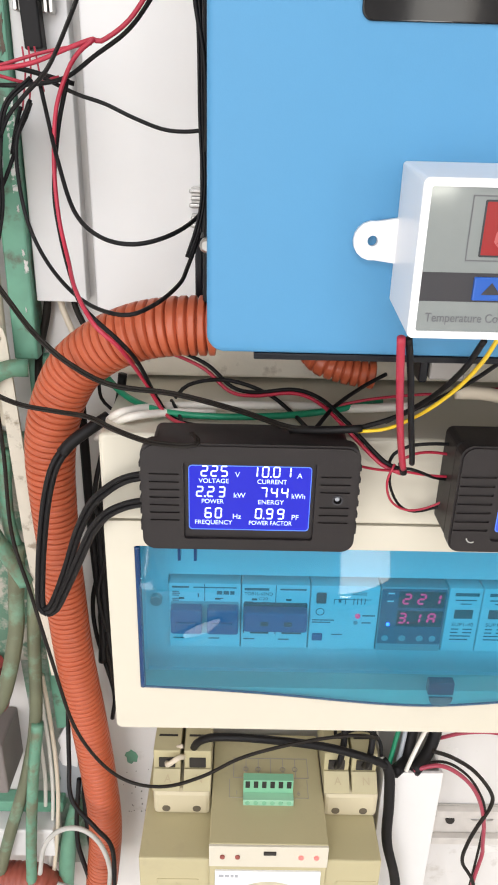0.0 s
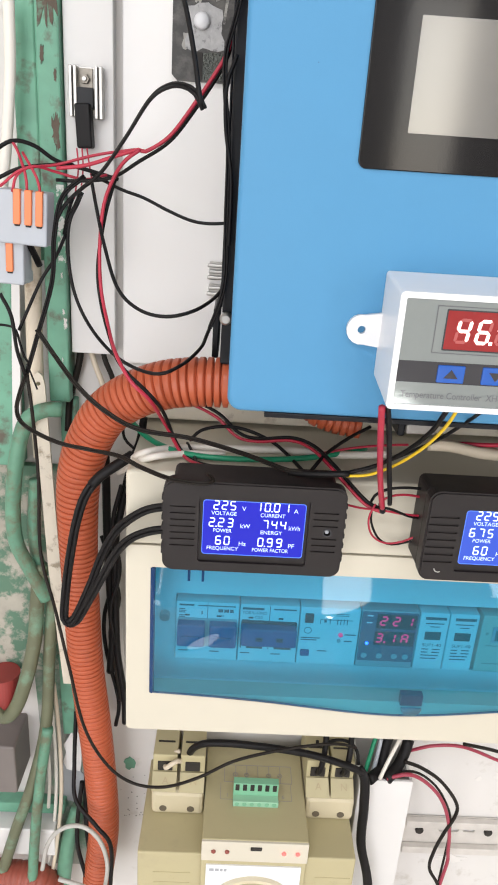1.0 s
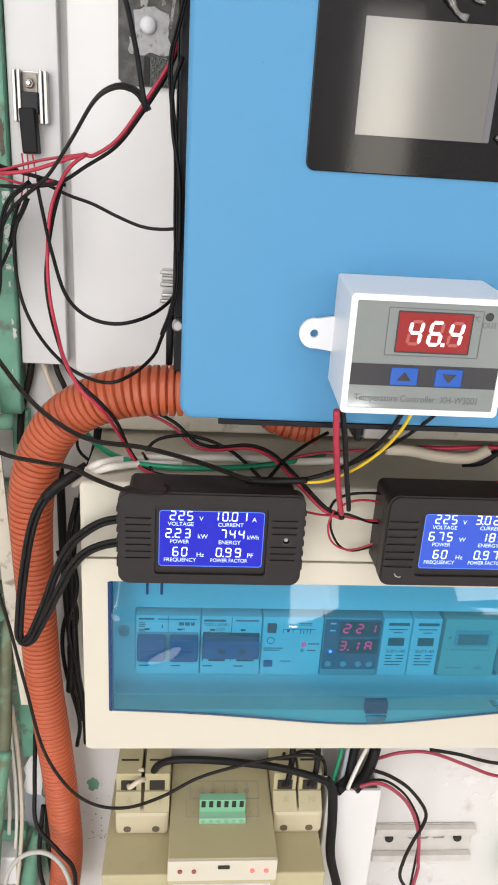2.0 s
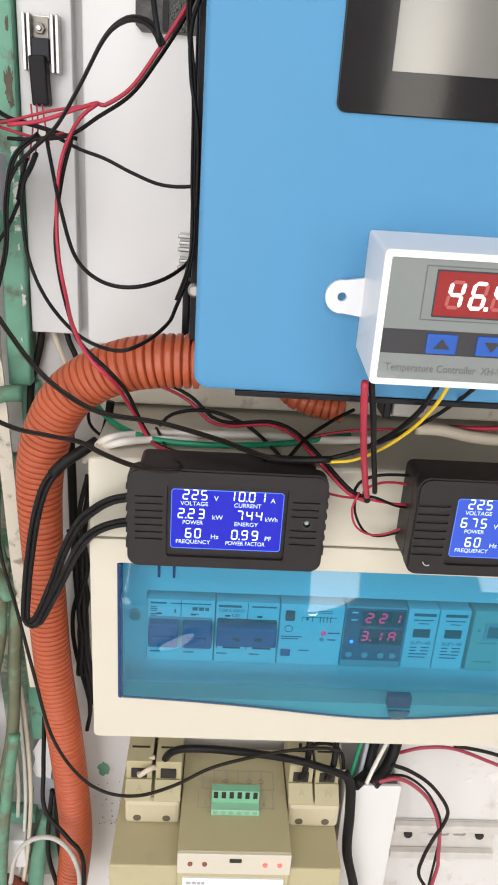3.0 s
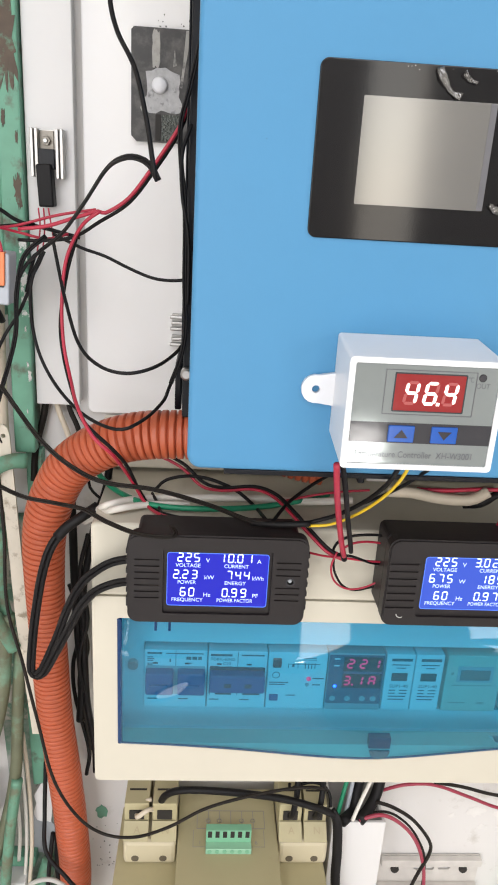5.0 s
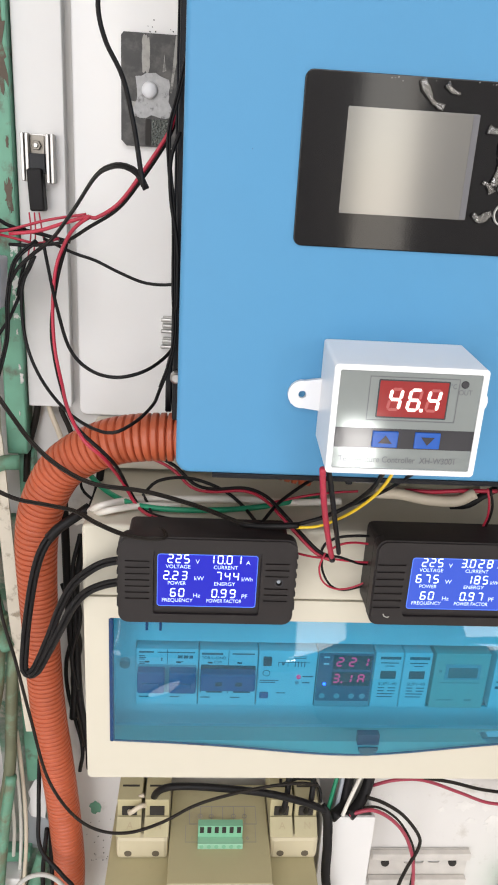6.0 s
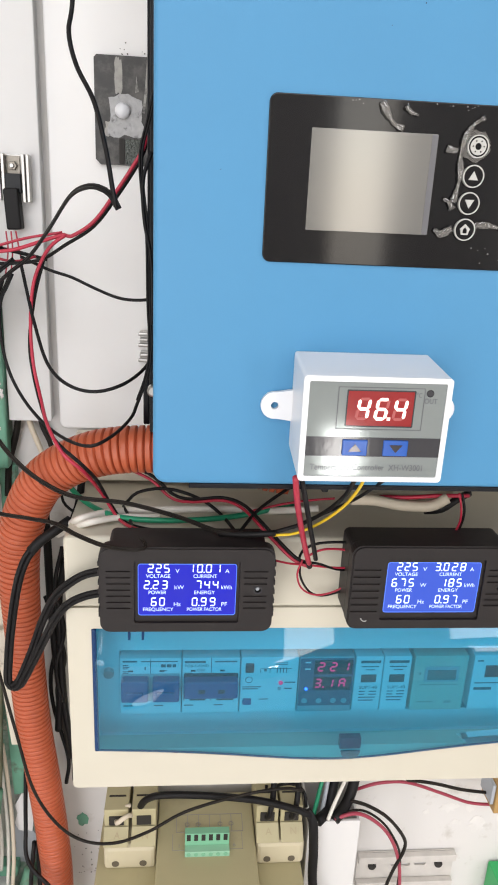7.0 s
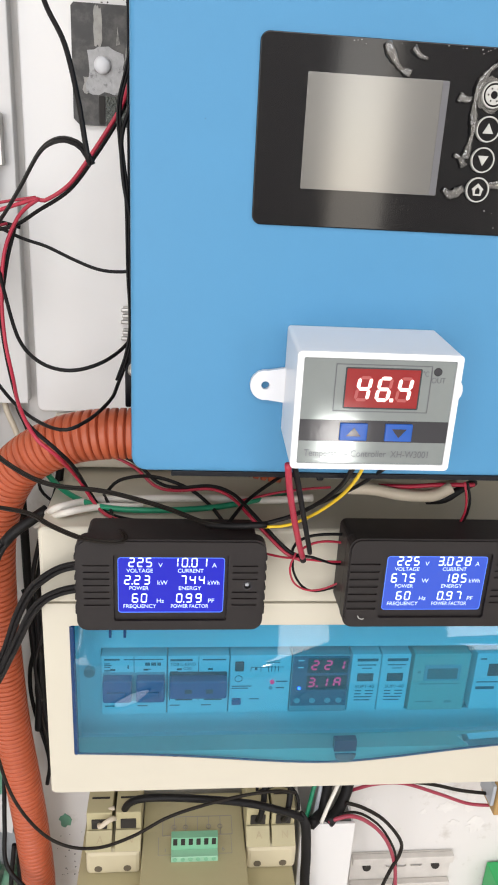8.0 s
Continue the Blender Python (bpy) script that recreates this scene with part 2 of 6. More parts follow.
def spline(points, step=0.0025):
    """A smooth line through the points (Catmull-Rom)."""
    p = [Vector(q) for q in points]
    p = [2 * p[0] - p[1]] + p + [2 * p[-1] - p[-2]]
    out = []
    for i in range(1, len(p) - 2):
        n = max(2, int((p[i + 1] - p[i]).length / step))
        for k in range(n):
            t = k / n
            out.append(0.5 * (2 * p[i] + (p[i + 1] - p[i - 1]) * t + (2 * p[i - 1] - 5 * p[i] + 4 * p[i + 1] - p[i + 2]) * t * t
                              + (3 * p[i] - p[i - 1] - 3 * p[i + 1] + p[i + 2]) * t ** 3))
    out.append(p[-2])
    return out


def sweep(points, r, n=10, bm=None, radius=None, flat=1.0, step=0.0025, up=(0, 1, 0), side=0.0):
    """A tube along a smooth line. radius: a function of the length run; flat: squashes it along `up`."""
    bm = bm or bmesh.new()
    line = spline(points, step) if step else [Vector(q) for q in points]
    prev, run, rings = Vector(up), 0.0, []
    for i, c in enumerate(line):
        d = (line[min(i + 1, len(line) - 1)] - line[max(i - 1, 0)]).normalized()
        if i:
            run += (c - line[i - 1]).length
        v = prev - d * prev.dot(d)
        v = v.normalized() if v.length > 1e-6 else d.orthogonal().normalized()
        u = d.cross(v)
        prev = v
        rad = radius(run) if radius else r
        rings.append([bm.verts.new(c + side * u + rad * (math.cos(2 * math.pi * k / n) * u + flat * math.sin(2 * math.pi * k / n) * v)) for k in range(n)])
    for a, b in zip(rings, rings[1:]):
        for k in range(n):
            bm.faces.new((a[k], a[(k + 1) % n], b[(k + 1) % n], b[k]))
    bm.faces.new(rings[0])
    bm.faces.new(rings[-1])
    return bm


def lettering(name, text, x, z, y, size, material, parent, width=None, align="LEFT"):
    """Raised print in the built-in font that faces -y; size is the height of a capital."""
    cu = bpy.data.curves.new(name, "FONT")
    cu.body, cu.size, cu.extrude, cu.align_x = text, size / 0.72, 0.00004, align
    tmp = bpy.data.objects.new(name, cu)
    scene.collection.objects.link(tmp)
    bpy.context.view_layer.update()
    me = bpy.data.meshes.new_from_object(tmp.evaluated_get(bpy.context.evaluated_depsgraph_get()))
    bpy.data.objects.remove(tmp)
    xs = [v.co.x for v in me.vertices]
    k = width / (max(xs) - min(xs)) if width else 1.0
    me.transform(Matrix.Translation((x, y, z)) @ Matrix.Rotation(radians(90), 4, "X") @ Matrix.Diagonal((k, 1, 1, 1)))
    me.materials.clear()
    me.materials.append(material)
    ob = new(name, me)
    ob.parent = parent
    return ob


SEG = {"0": "abcdef", "1": "bc", "2": "abged", "3": "abgcd", "4": "fgbc", "5": "afgcd", "6": "afgedc", "7": "abc", "8": "abcdefg", "9": "abcdfg", "A": "abcefg", "-": "g"}


def seven(text, x, z, y, w, h, pitch, stroke, slant=0.0, unlit=False, bm=None):
    """Seven-segment digits with their lower left at x, z; a dot follows its digit."""
    bm = bm or bmesh.new()
    g = stroke * 0.12
    px = x
    for ch in text:
        if ch == " ":
            px += pitch
            continue
        if ch == ".":
            cx = px - pitch + w + (pitch - w) * 0.5
            box(cx - stroke * 0.5, cx + stroke * 0.5, y, y + 0.0002, z, z + stroke, bm=bm)
            continue
        lines = {"a": (0, h, w, h), "d": (0, 0, w, 0), "g": (0, h / 2, w, h / 2), "f": (0, h / 2, 0, h), "e": (0, 0, 0, h / 2), "b": (w, h / 2, w, h), "c": (w, 0, w, h / 2)}
        on = SEG[ch]
        for s, (ax, az, bx, bz) in lines.items():
            if (s in on) == unlit:
                continue
            i = stroke / 2
            ax, bx = min(max(ax, i), w - i), min(max(bx, i), w - i)
            az, bz = min(max(az, i), h - i), min(max(bz, i), h - i)
            dx, dz = (1, 0) if az == bz else (0, 1)
            ax, az, bx, bz = ax + dx * g, az + dz * g, bx - dx * g, bz - dz * g
            k = stroke * 0.48
            pts = [(ax, az), (ax + dx * k + dz * k, az + dz * k - dx * k), (bx - dx * k + dz * k, bz - dz * k - dx * k), (bx, bz),
                   (bx - dx * k - dz * k, bz - dz * k + dx * k), (ax + dx * k - dz * k, az + dz * k + dx * k)]
            front = [bm.verts.new((px + a + slant * b, y, z + b)) for a, b in pts]
            rear = [bm.verts.new((px + a + slant * b, y + 0.0002, z + b)) for a, b in pts]
            bm.faces.new(front)
            for q in range(6):
                bm.faces.new((front[q], front[(q + 1) % 6], rear[(q + 1) % 6], rear[q]))
        px += pitch
    return bm


def digits(text, x, z, y, w, h, pitch, stroke, slant, material, parent, label="", unlit=False):
    """Each seven-segment digit as a part of its own; a dot belongs to the digit before it."""
    at = x
    for k, ch in enumerate(text):
        if ch in ". ":
            at += pitch if ch == " " else 0
            continue
        dot = "." if text[k + 1:k + 2] == "." and not unlit else ""
        bm = seven(ch + dot, at, z, y, w, h, pitch, stroke, slant, unlit)
        at += pitch
        if bm.faces:
            part("unlit_segment" if unlit else "digit", bm, material, parent, label)
        else:
            bm.free()


def bar(x, z, w, h, y, bm=None):
    return box(x, x + w, y, y + 0.00015, z, z + h, bm=bm)


# ---- room ----
WY = 0.150  # the wall that all hangs on


def wall(name, bm, material, label):
    return tagged(part(name, bm, material), label, "wall", kind="structure")


wall("wall_north", box(-1.6, 1.6, WY, WY + 0.12, 0.0, 2.6), WALL, "white painted plaster wall behind the electrics")
wall("wall_west", box(-1.72, -1.6, -2.0, WY + 0.12, 0.0, 2.6), ROOM, "plain plastered side wall of the room")
wall("wall_east", box(1.6, 1.72, -2.0, WY + 0.12, 0.0, 2.6), ROOM, "plain plastered side wall of the room")
# unseen wall, its holes cut to suit the lamps
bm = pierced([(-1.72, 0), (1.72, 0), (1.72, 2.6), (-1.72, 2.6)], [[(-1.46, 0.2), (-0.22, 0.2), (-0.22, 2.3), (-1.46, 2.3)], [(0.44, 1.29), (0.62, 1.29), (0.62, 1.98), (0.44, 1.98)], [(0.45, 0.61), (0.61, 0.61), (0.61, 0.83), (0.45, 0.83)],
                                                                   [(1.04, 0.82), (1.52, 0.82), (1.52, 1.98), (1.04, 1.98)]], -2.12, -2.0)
wall("wall_south", bm, ROOM, "unseen plastered wall with openings cut for the daylight lamps")
tagged(part("floor", box(-1.72, 1.72, -2.12, WY + 0.12, -0.1, 0.0), FLOOR), "unseen floor kept pale to bounce fill light upwards", "floor", kind="structure")
# unseen ceiling, its hole made up for the overhead fill lamp
bm = pierced([(-1.72, -2.12), (1.72, -2.12), (1.72, WY + 0.12), (-1.72, WY + 0.12)], [[(-0.85, -1.85), (0.85, -1.85), (0.85, -1.05), (-0.85, -1.05)]], 0.0, 0.1)
bm.transform(Matrix(((1, 0, 0, 0), (0, 0, 1, 0), (0, 1, 0, 2.6), (0, 0, 0, 1))))
tagged(part("ceiling", bm, ROOM), "unseen plastered ceiling with a hole cut for the added fill lamp", "ceiling", kind="structure")

# ---- inverter ----
IX0, IX1, IZ0, IZ1 = 0.0, 0.300, 1.392, 1.860


def build_inverter():
    inv = thing("inverter", "blue powder-coated wall inverter with black display panel", "inverter")
    part("front_cover", slab(IX0, IX1, IZ0, IZ1, 0.0, 0.055, r=0.006, bev=0.0022, seg=6), BLUE, inv, "blue coated sheet metal cover", True)
    part("chassis", box(IX0 + 0.002, IX1 - 0.002, 0.055, 0.128, IZ0 + 0.0025, IZ1 - 0.01, 0.001), BLACKMETAL, inv, "black metal chassis")
    part("bottom_lip", box(IX0 + 0.016, IX1 - 0.012, 0.0012, 0.060, IZ0 - 0.0024, IZ0 - 0.0001, 0.0004), BLACKMETAL, inv)
    part("side_plate", box(-0.0050, 0.0010, 0.0660, 0.1270, IZ0 + 0.002, IZ1 - 0.01, 0.001), BLACKMETAL, inv, "dark side plate of the heat sink")
    for k in range(5):
        part("fin", box(-0.0062, -0.0051, 0.0690 + 0.0115 * k, 0.0745 + 0.0115 * k, IZ0 + 0.03, IZ1 - 0.02, 0.0005), BLACKMETAL, inv)
    part("bolt", disc(-0.0030, 1.4180, 0.0030, 0.0600, 0.0655, 16, 0.0010), STEEL, inv, "zinc bolt head")
    pan = part("display_panel", slab(0.0437, 0.1560, 1.4900, 1.5522, -0.0009, 0.002, r=0.0032, bev=0.0004, seg=6), GLOSSBLACK, inv, "glossy black display panel")
    part("screen", slab(0.0605, 0.1103, 1.5030, 1.5407, -0.00125, 0.0, r=0.0003, bev=0.0001), LCDGREY, pan, "unlit grey display glass")
    part("screen_edge", slab(0.1079, 0.1103, 1.5032, 1.5405, -0.00150, -0.0012, r=0.0002, bev=0.0001), mat("lcd_dark_margin", (0.14, 0.14, 0.15), 0.12, bump=0), pan)
    for k, z in enumerate((1.5371, 1.5261, 1.5159, 1.5058)):
        x = 0.1263 - 0.0003 * k
        b = part("button", disc(x, z, 0.0041, -0.0022, 0.0, 28), GLOSSBLACK, pan, "round button with a pale ring")
        part("ring", pierced(circle(x, z, 0.0043, 32), [circle(x, z, 0.00385, 32)], -0.0026, -0.0012), ICON, b)
        if k == 0:
            part("icon", pierced(circle(x, z, 0.0032, 24), [circle(x, z, 0.0013, 14)], -0.0026, -0.0020), ICON, b)
            for q in range(6):
                part("icon", disc(x + 0.0022 * math.cos(q * 1.047), z + 0.0022 * math.sin(q * 1.047), 0.0003, -0.0029, -0.002, 10, 0.0001), DARK, b)
        elif k == 3:
            part("icon", pierced([(x - 0.0022, z + 0.0002), (x, z + 0.0022), (x + 0.0022, z + 0.0002), (x + 0.0018, z - 0.0002), (x + 0.0014, z - 0.002), (x - 0.0014, z - 0.002), (x - 0.0018, z - 0.0002)],
                                 [[(x - 0.0009, z - 0.0014), (x + 0.0009, z - 0.0014), (x + 0.0009, z), (x, z + 0.0010), (x - 0.0009, z)]], -0.0026, -0.0020), ICON, b)
        else:
            s = 1 if k == 1 else -1
            part("icon", pierced([(x - 0.0019, z - 0.0014 * s), (x + 0.0019, z - 0.0014 * s), (x, z + 0.0019 * s)], [], -0.0026, -0.0020), ICON, b)
    film = clear("crumpled_film", (0.90, 0.89, 0.87), 0.10, 0.06, ior=1.7, dust=(0.66, 0.64, 0.60))
    scraps = (((0.0868, 1.5512), (0.0885, 1.5480), (0.0920, 1.5436), (0.0958, 1.5420), 0.0015), ((0.0960, 1.5500), (0.0985, 1.5478), (0.1012, 1.5470), 0.0009),
              ((0.1140, 1.5360), (0.1165, 1.5352), (0.1190, 1.5358), 0.0016), ((0.1275, 1.5475), (0.1235, 1.5445), (0.1205, 1.5390), (0.1200, 1.5330), (0.1206, 1.5265), (0.1200, 1.5200), (0.1190, 1.5160), 0.0013),
              ((0.1150, 1.5172), (0.1175, 1.5160), (0.1192, 1.5135), 0.0014), ((0.1128, 1.5055), (0.1160, 1.5036), (0.1200, 1.5062), 0.0016), ((0.1290, 1.5075), (0.1350, 1.5078), (0.1420, 1.5064), 0.0014))
    for k, (*line, n) in enumerate(scraps):
        pts = [(x, -0.0018 - 0.0006 * ((q + k) % 2), z) for q, (x, z) in enumerate(line)]
        part("film_scrap", sweep(pts, n, 8, radius=lambda q, n=n: 1.2 * n * (0.66 + 0.24 * math.sin(520 * q + k) + 0.10 * math.sin(2300 * q)), step=0.0008, flat=0.30), film, pan, "crumpled scrap of clear protective film", True)
    rnd = random.Random(14)
    for k in range(22):
        x, z = (rnd.uniform(0.072, 0.128), 1.5516 - abs(rnd.gauss(0, 0.0007))) if k < 14 else (rnd.uniform(0.126, 0.152), rnd.uniform(1.4915, 1.4990))
        r = rnd.uniform(0.0001, 0.0003)
        part("film_fleck", pierced([(x + r * rnd.uniform(0.6, 1.9) * math.cos(a), z + r * rnd.uniform(0.5, 1.2) * math.sin(a)) for a in (0, 1.2, 2.4, 3.7, 5.0)], [], -0.0012, -0.0008), FILM, pan, "tiny fleck of torn film")
    for x, z, r in ((0.1000, 1.5850, 0.00024), (0.0880, 1.5770, 0.00016), (0.0595, 1.5870, 0.0002), (0.1370, 1.5690, 0.00016), (0.0260, 1.5240, 0.00015), (0.0720, 1.3990, 0.00018)):
        part("paint_chip", disc(x, z, r, -0.00012, 0.0003, 7, 0.00004), DARK, inv, "tiny dark paint chip")
    part("film_scrap", pierced([(0.1258 + (0.0056 + 0.0008 * math.sin(3.1 * a)) * math.cos(a * 0.35), 1.5372 + (0.0058 + 0.0006 * math.cos(2.3 * a)) * math.sin(a * 0.35)) for a in range(18)], [circle(0.1263, 1.5371, 0.0044, 24)], -0.0016, -0.0012), film, pan, "torn ring of clear film")
    return inv


build_inverter()


# ---- temperature controller ----
def build_controller():
    y = -0.031
    c = thing("temperature_controller", "white plastic temperature controller with red lit digits, fixed on the inverter", "controller")
    x0, x1, z0, z1 = 0.0594, 0.1186, 1.4072, 1.4508
    hb = slab(x0, x1, z0, z1, y, -0.0002, r=0.0016, bev=0.0009, back=0.0004)
    for v in hb.verts:
        v.co.z += 0.0032 * (v.co.y - y) / 0.031
    part("housing", hb, WHITEABS, c, "white plastic housing")
    hole = circle(0.0522, 1.4301, 0.00165, 18)
    ear = [(x0 + 0.001, 1.4372)]
    ear += [(0.0522 + 0.0060 * math.cos(radians(a)), 1.4301 + 0.0060 * math.sin(radians(a))) for a in range(80, 281, 20)] + [(x0 + 0.001, 1.4232)]
    part("mounting_ear", pierced(ear, [hole], -0.0026, -0.0003), WHITEABS, c, "white ear with a screw hole")
    ear2 = [(x1 - 0.001, 1.4232)] + [(0.1258 + 0.0060 * math.cos(radians(a)), 1.4301 + 0.0060 * math.sin(radians(a))) for a in range(-100, 101, 20)] + [(x1 - 0.001, 1.4372)]
    part("mounting_ear", pierced(ear2, [circle(0.1258, 1.4301, 0.00165, 18)], -0.0026, -0.0003), WHITEABS, c, "white ear with a screw hole")
    rim = pierced(outline(x0, x1, z0, z1, 0.0016, 5), [outline(0.0617, 0.1164, 1.4093, 1.4486, 0.0006, 3)], y - 0.0007, y + 0.0004)
    part("rim", rim, WHITEABS, c)
    lab = part("label_plate", slab(0.0617, 0.1164, 1.4093, 1.4486, y - 0.0002, y + 0.0005, r=0.0006, bev=0.00005), BRUSHED, c, "silver printed front label")
    yf = y - 0.0002
    part("dark_band", slab(0.0617, 0.1164, 1.4179, 1.4260, yf - 0.0001, yf + 0.0002, r=0.0001, bev=0.00002), DARKBAND, lab)
    part("frame_line", pierced(outline(0.0732, 0.1078, 1.4292, 1.4466, 0.0002, 2), [outline(0.0735, 0.1075, 1.4295, 1.4463, 0.0002, 2)], yf - 0.00012, yf), INK, lab)
    win = part("display_window", slab(0.0772, 0.1036, 1.4309, 1.4450, yf - 0.0002, yf + 0.0002, r=0.0003, bev=0.00005), REDGLASS, c, "red display window")
    part("bezel", pierced(outline(0.0767, 0.1041, 1.4304, 1.4455, 0.0004, 2), [outline(0.0772, 0.1036, 1.4309, 1.4450, 0.0003, 2)], yf - 0.00025, yf + 0.0002), DARKBAND, win)
    digits("46.4", 0.0803, 1.4332, yf - 0.0004, 0.0053, 0.0092, 0.00740, 0.00125, 0.14, REDLIT, win, "brightly lit digit")
    digits("46.4", 0.0803, 1.4332, yf - 0.0003, 0.0053, 0.0092, 0.00740, 0.00115, 0.14, REDDIM, win, "", True)
    for bx, up in ((0.0765, 1), (0.0931, -1)):
        b = part("button", slab(bx, bx + 0.0101, 1.4184, 1.4250, y - 0.0011, y, r=0.0004, bev=0.0004), BUTTONBLUE, c, "blue membrane button")
        m = bx + 0.00505
        part("arrow", pierced([(m - 0.0027, 1.4217 - 0.0015 * up), (m + 0.0027, 1.4217 - 0.0015 * up), (m, 1.4217 + 0.0018 * up)], [], y - 0.0013, y - 0.0010), DARKBAND, b)
    part("indicator", disc(0.1098, 1.4446, 0.0015, y - 0.0008, y, 18), DARKBAND, c, "small unlit indicator lamp")
    lettering("print", "Temperature Controller  XH-W3001", 0.0641, 1.4120, yf - 0.00008, 0.0026, INK, lab, 0.0462)
    lettering("print", "°C", 0.1043, 1.4428, yf - 0.00008, 0.0020, INK, lab, 0.0022)
    lettering("print", "OUT", 0.1077, 1.4405, yf - 0.00008, 0.0021, INK, lab, 0.0052)


build_controller()


# ---- power meters ----
def build_meter(name, x0, zt, tilt, values, label, wider):
    """A panel meter with its upper left front corner at x0, zt."""
    m = thing(name, label, "power meter", "panel meters on the enclosure")
    w, h, y = 0.0905, 0.0500, 0.0305
    body = slab(0.0004 if not wider else 0.004, w - 0.004, -h + 0.002, -0.0015, 0.009, 0.0262, r=0.003, bev=0.001)
    part("case", body, METER, m, "black plastic rear case")
    gr = []
    for k in range(7):
        z = -0.0135 - 0.0036 * k
        gr.append((0.0035, 0.0160, z) if wider else (0.0013, 0.0160, z - 0.0006 * k))
        gr.append((w - 0.0160, w - 0.0035, z))
    holes = [outline(0.0178, 0.0725, -0.0442, -0.0075, 0.0012, 3)]
    for a, b, z in gr:
        if not (a > 0.05 and (abs(z + 0.0243) < 0.003)):
            holes.append(outline(a, b, z - (0.0004 if wider else 0.0006), z + (0.0004 if wider else 0.0006), 0.0003, 1))
    holes.append(circle(w - 0.0085, -0.0243, 0.0017, 16))
    fr = pierced(outline(0.0, w, -h, 0.0, 0.0055, 6), [holes[0], holes[-1]], 0.0009, 0.0075)
    merge(fr, pierced(outline(0.0009, w - 0.0009, -h + 0.0009, -0.0009, 0.0050, 6), holes, 0.0, 0.0008))
    part("front_frame", fr, METER, m, "dark grey frame with vent slots")
    part("backing", slab(0.001, w - 0.001, -h + 0.001, -0.001, 0.0076, 0.0088, r=0.004, bev=0.0001), METER, m)
    for side in (0.0, w) if wider else (w,):
        for z in (-0.010, -0.0155, -0.021, -0.0265, -0.032, -0.0375, -0.040):
            part("rib", slab(side - 0.0009, side + 0.0009, z - 0.0018, z + 0.0008, 0.0022, 0.0072, r=0.0004, bev=0.0003), METER, m)
    inner = pierced(outline(0.0179, 0.0724, -0.0441, -0.0076, 0.0012, 3), [outline(0.0196, 0.0709, -0.0405, -0.0099, 0.0016, 4)], 0.0016, 0.0055)
    part("bezel", inner, METER, m)
    lcd = part("lcd", slab(0.0197, 0.0708, -0.0404, -0.0100, 0.0018, 0.0060, r=0.0015, bev=0.0002), LCDBLUE if wider else LCDPALE, m, "lit blue display")
    part("lcd_rim", pierced(outline(0.0197, 0.0708, -0.0404, -0.0100, 0.0015, 4), [outline(0.0200, 0.0705, -0.0401, -0.0103, 0.0013, 4)], 0.0016, 0.0019), LCDRIM, lcd, "paler glowing edge")
    part("button", disc(w - 0.0085, -0.0243, 0.0011, 0.0008, 0.006, 16), MODGREY if wider else DARKBAND, m, "round grey button")
    part("button_ring", pierced(circle(w - 0.0085, -0.0243, 0.0024, 20), [circle(w - 0.0085, -0.0243, 0.0017, 20)], -0.0002, 0.0004), DARKBAND if wider else METER, m)
    yy = 0.0015
    lx, lz, s = 0.0197, -0.0404, 0.0511 / 175.0

    def row(text, cx, zz, pitch):
        digits(text, cx, zz, yy, 0.0030, 0.0051, pitch, 0.00060, 0.04, LCDWHITE, lcd)

    rows = ((lz + 0.0253, values[0], values[1], "V", "A", "VOLTAGE", "CURRENT"), (lz + 0.0157, values[2], values[3], values[6], "kWh", "POWER", "ENERGY"),
            (lz + 0.0056, values[4], values[5], "Hz", "PF", "FREQUENCY", "POWER FACTOR"))
    for k, (zz, a, b, ua, ub, na, nb) in enumerate(rows):
        row(a, lx + (0.0050, 0.0030, 0.0066)[k], zz, (0.0041, 0.0046, 0.0043)[k])
        row(b, lx + (0.0257, 0.0298, 0.0279)[k], zz, (0.0046, 0.0044, 0.0047)[k])
        lettering("unit", ua, lx + (0.0193, 0.0187, 0.0184)[k], zz, yy, 0.0024, LCDTEXT, lcd)
        lettering("unit", ub, lx + (0.0450, 0.0430, 0.0434)[k], zz, yy, 0.0024, LCDTEXT, lcd, (None, 0.0056, None)[k])
        lettering("caption", na, lx + (0.0042, 0.0053, 0.0024)[k], zz - 0.0029, yy, 0.0021, LCDTEXT, lcd, (0.0125, 0.0092, 0.0158)[k])
        lettering("caption", nb, lx + (0.0285, 0.0290, 0.0254)[k], zz - 0.0029, yy, 0.0021, LCDTEXT, lcd, (0.0123, 0.0108, 0.0182)[k])
    if not wider:
        part("scratch", sweep([(0.0075, -0.0001, -0.0428), (0.0082, -0.0002, -0.0442), (0.0098, -0.0002, -0.0448), (0.0108, -0.0001, -0.0444)], 0.00028, 6, step=0.0006), ICON, m, "pale curved scratch")
    m.matrix_world = pose(x0, y, zt, 0, tilt, 0)
    return m


build_meter("power_meter", -0.0288, 1.3444, 0.0, ("225", "10.01", "2.23", "744", "60", "0.99", "kW"), "dark grey panel meter with blue lit display reading 225 volts", True)
build_meter("power_meter", 0.1022, 1.3458, 0.0, ("225", "3.028", "675", "185", "60", "0.97", "W"), "dark grey panel meter with blue lit display reading 675 watts", False)

# ---- distribution enclosure ----
CX0, CX1, CZ0, CZ1, CY = -0.0512, 0.285, 1.1640, 1.3370, 0.0585


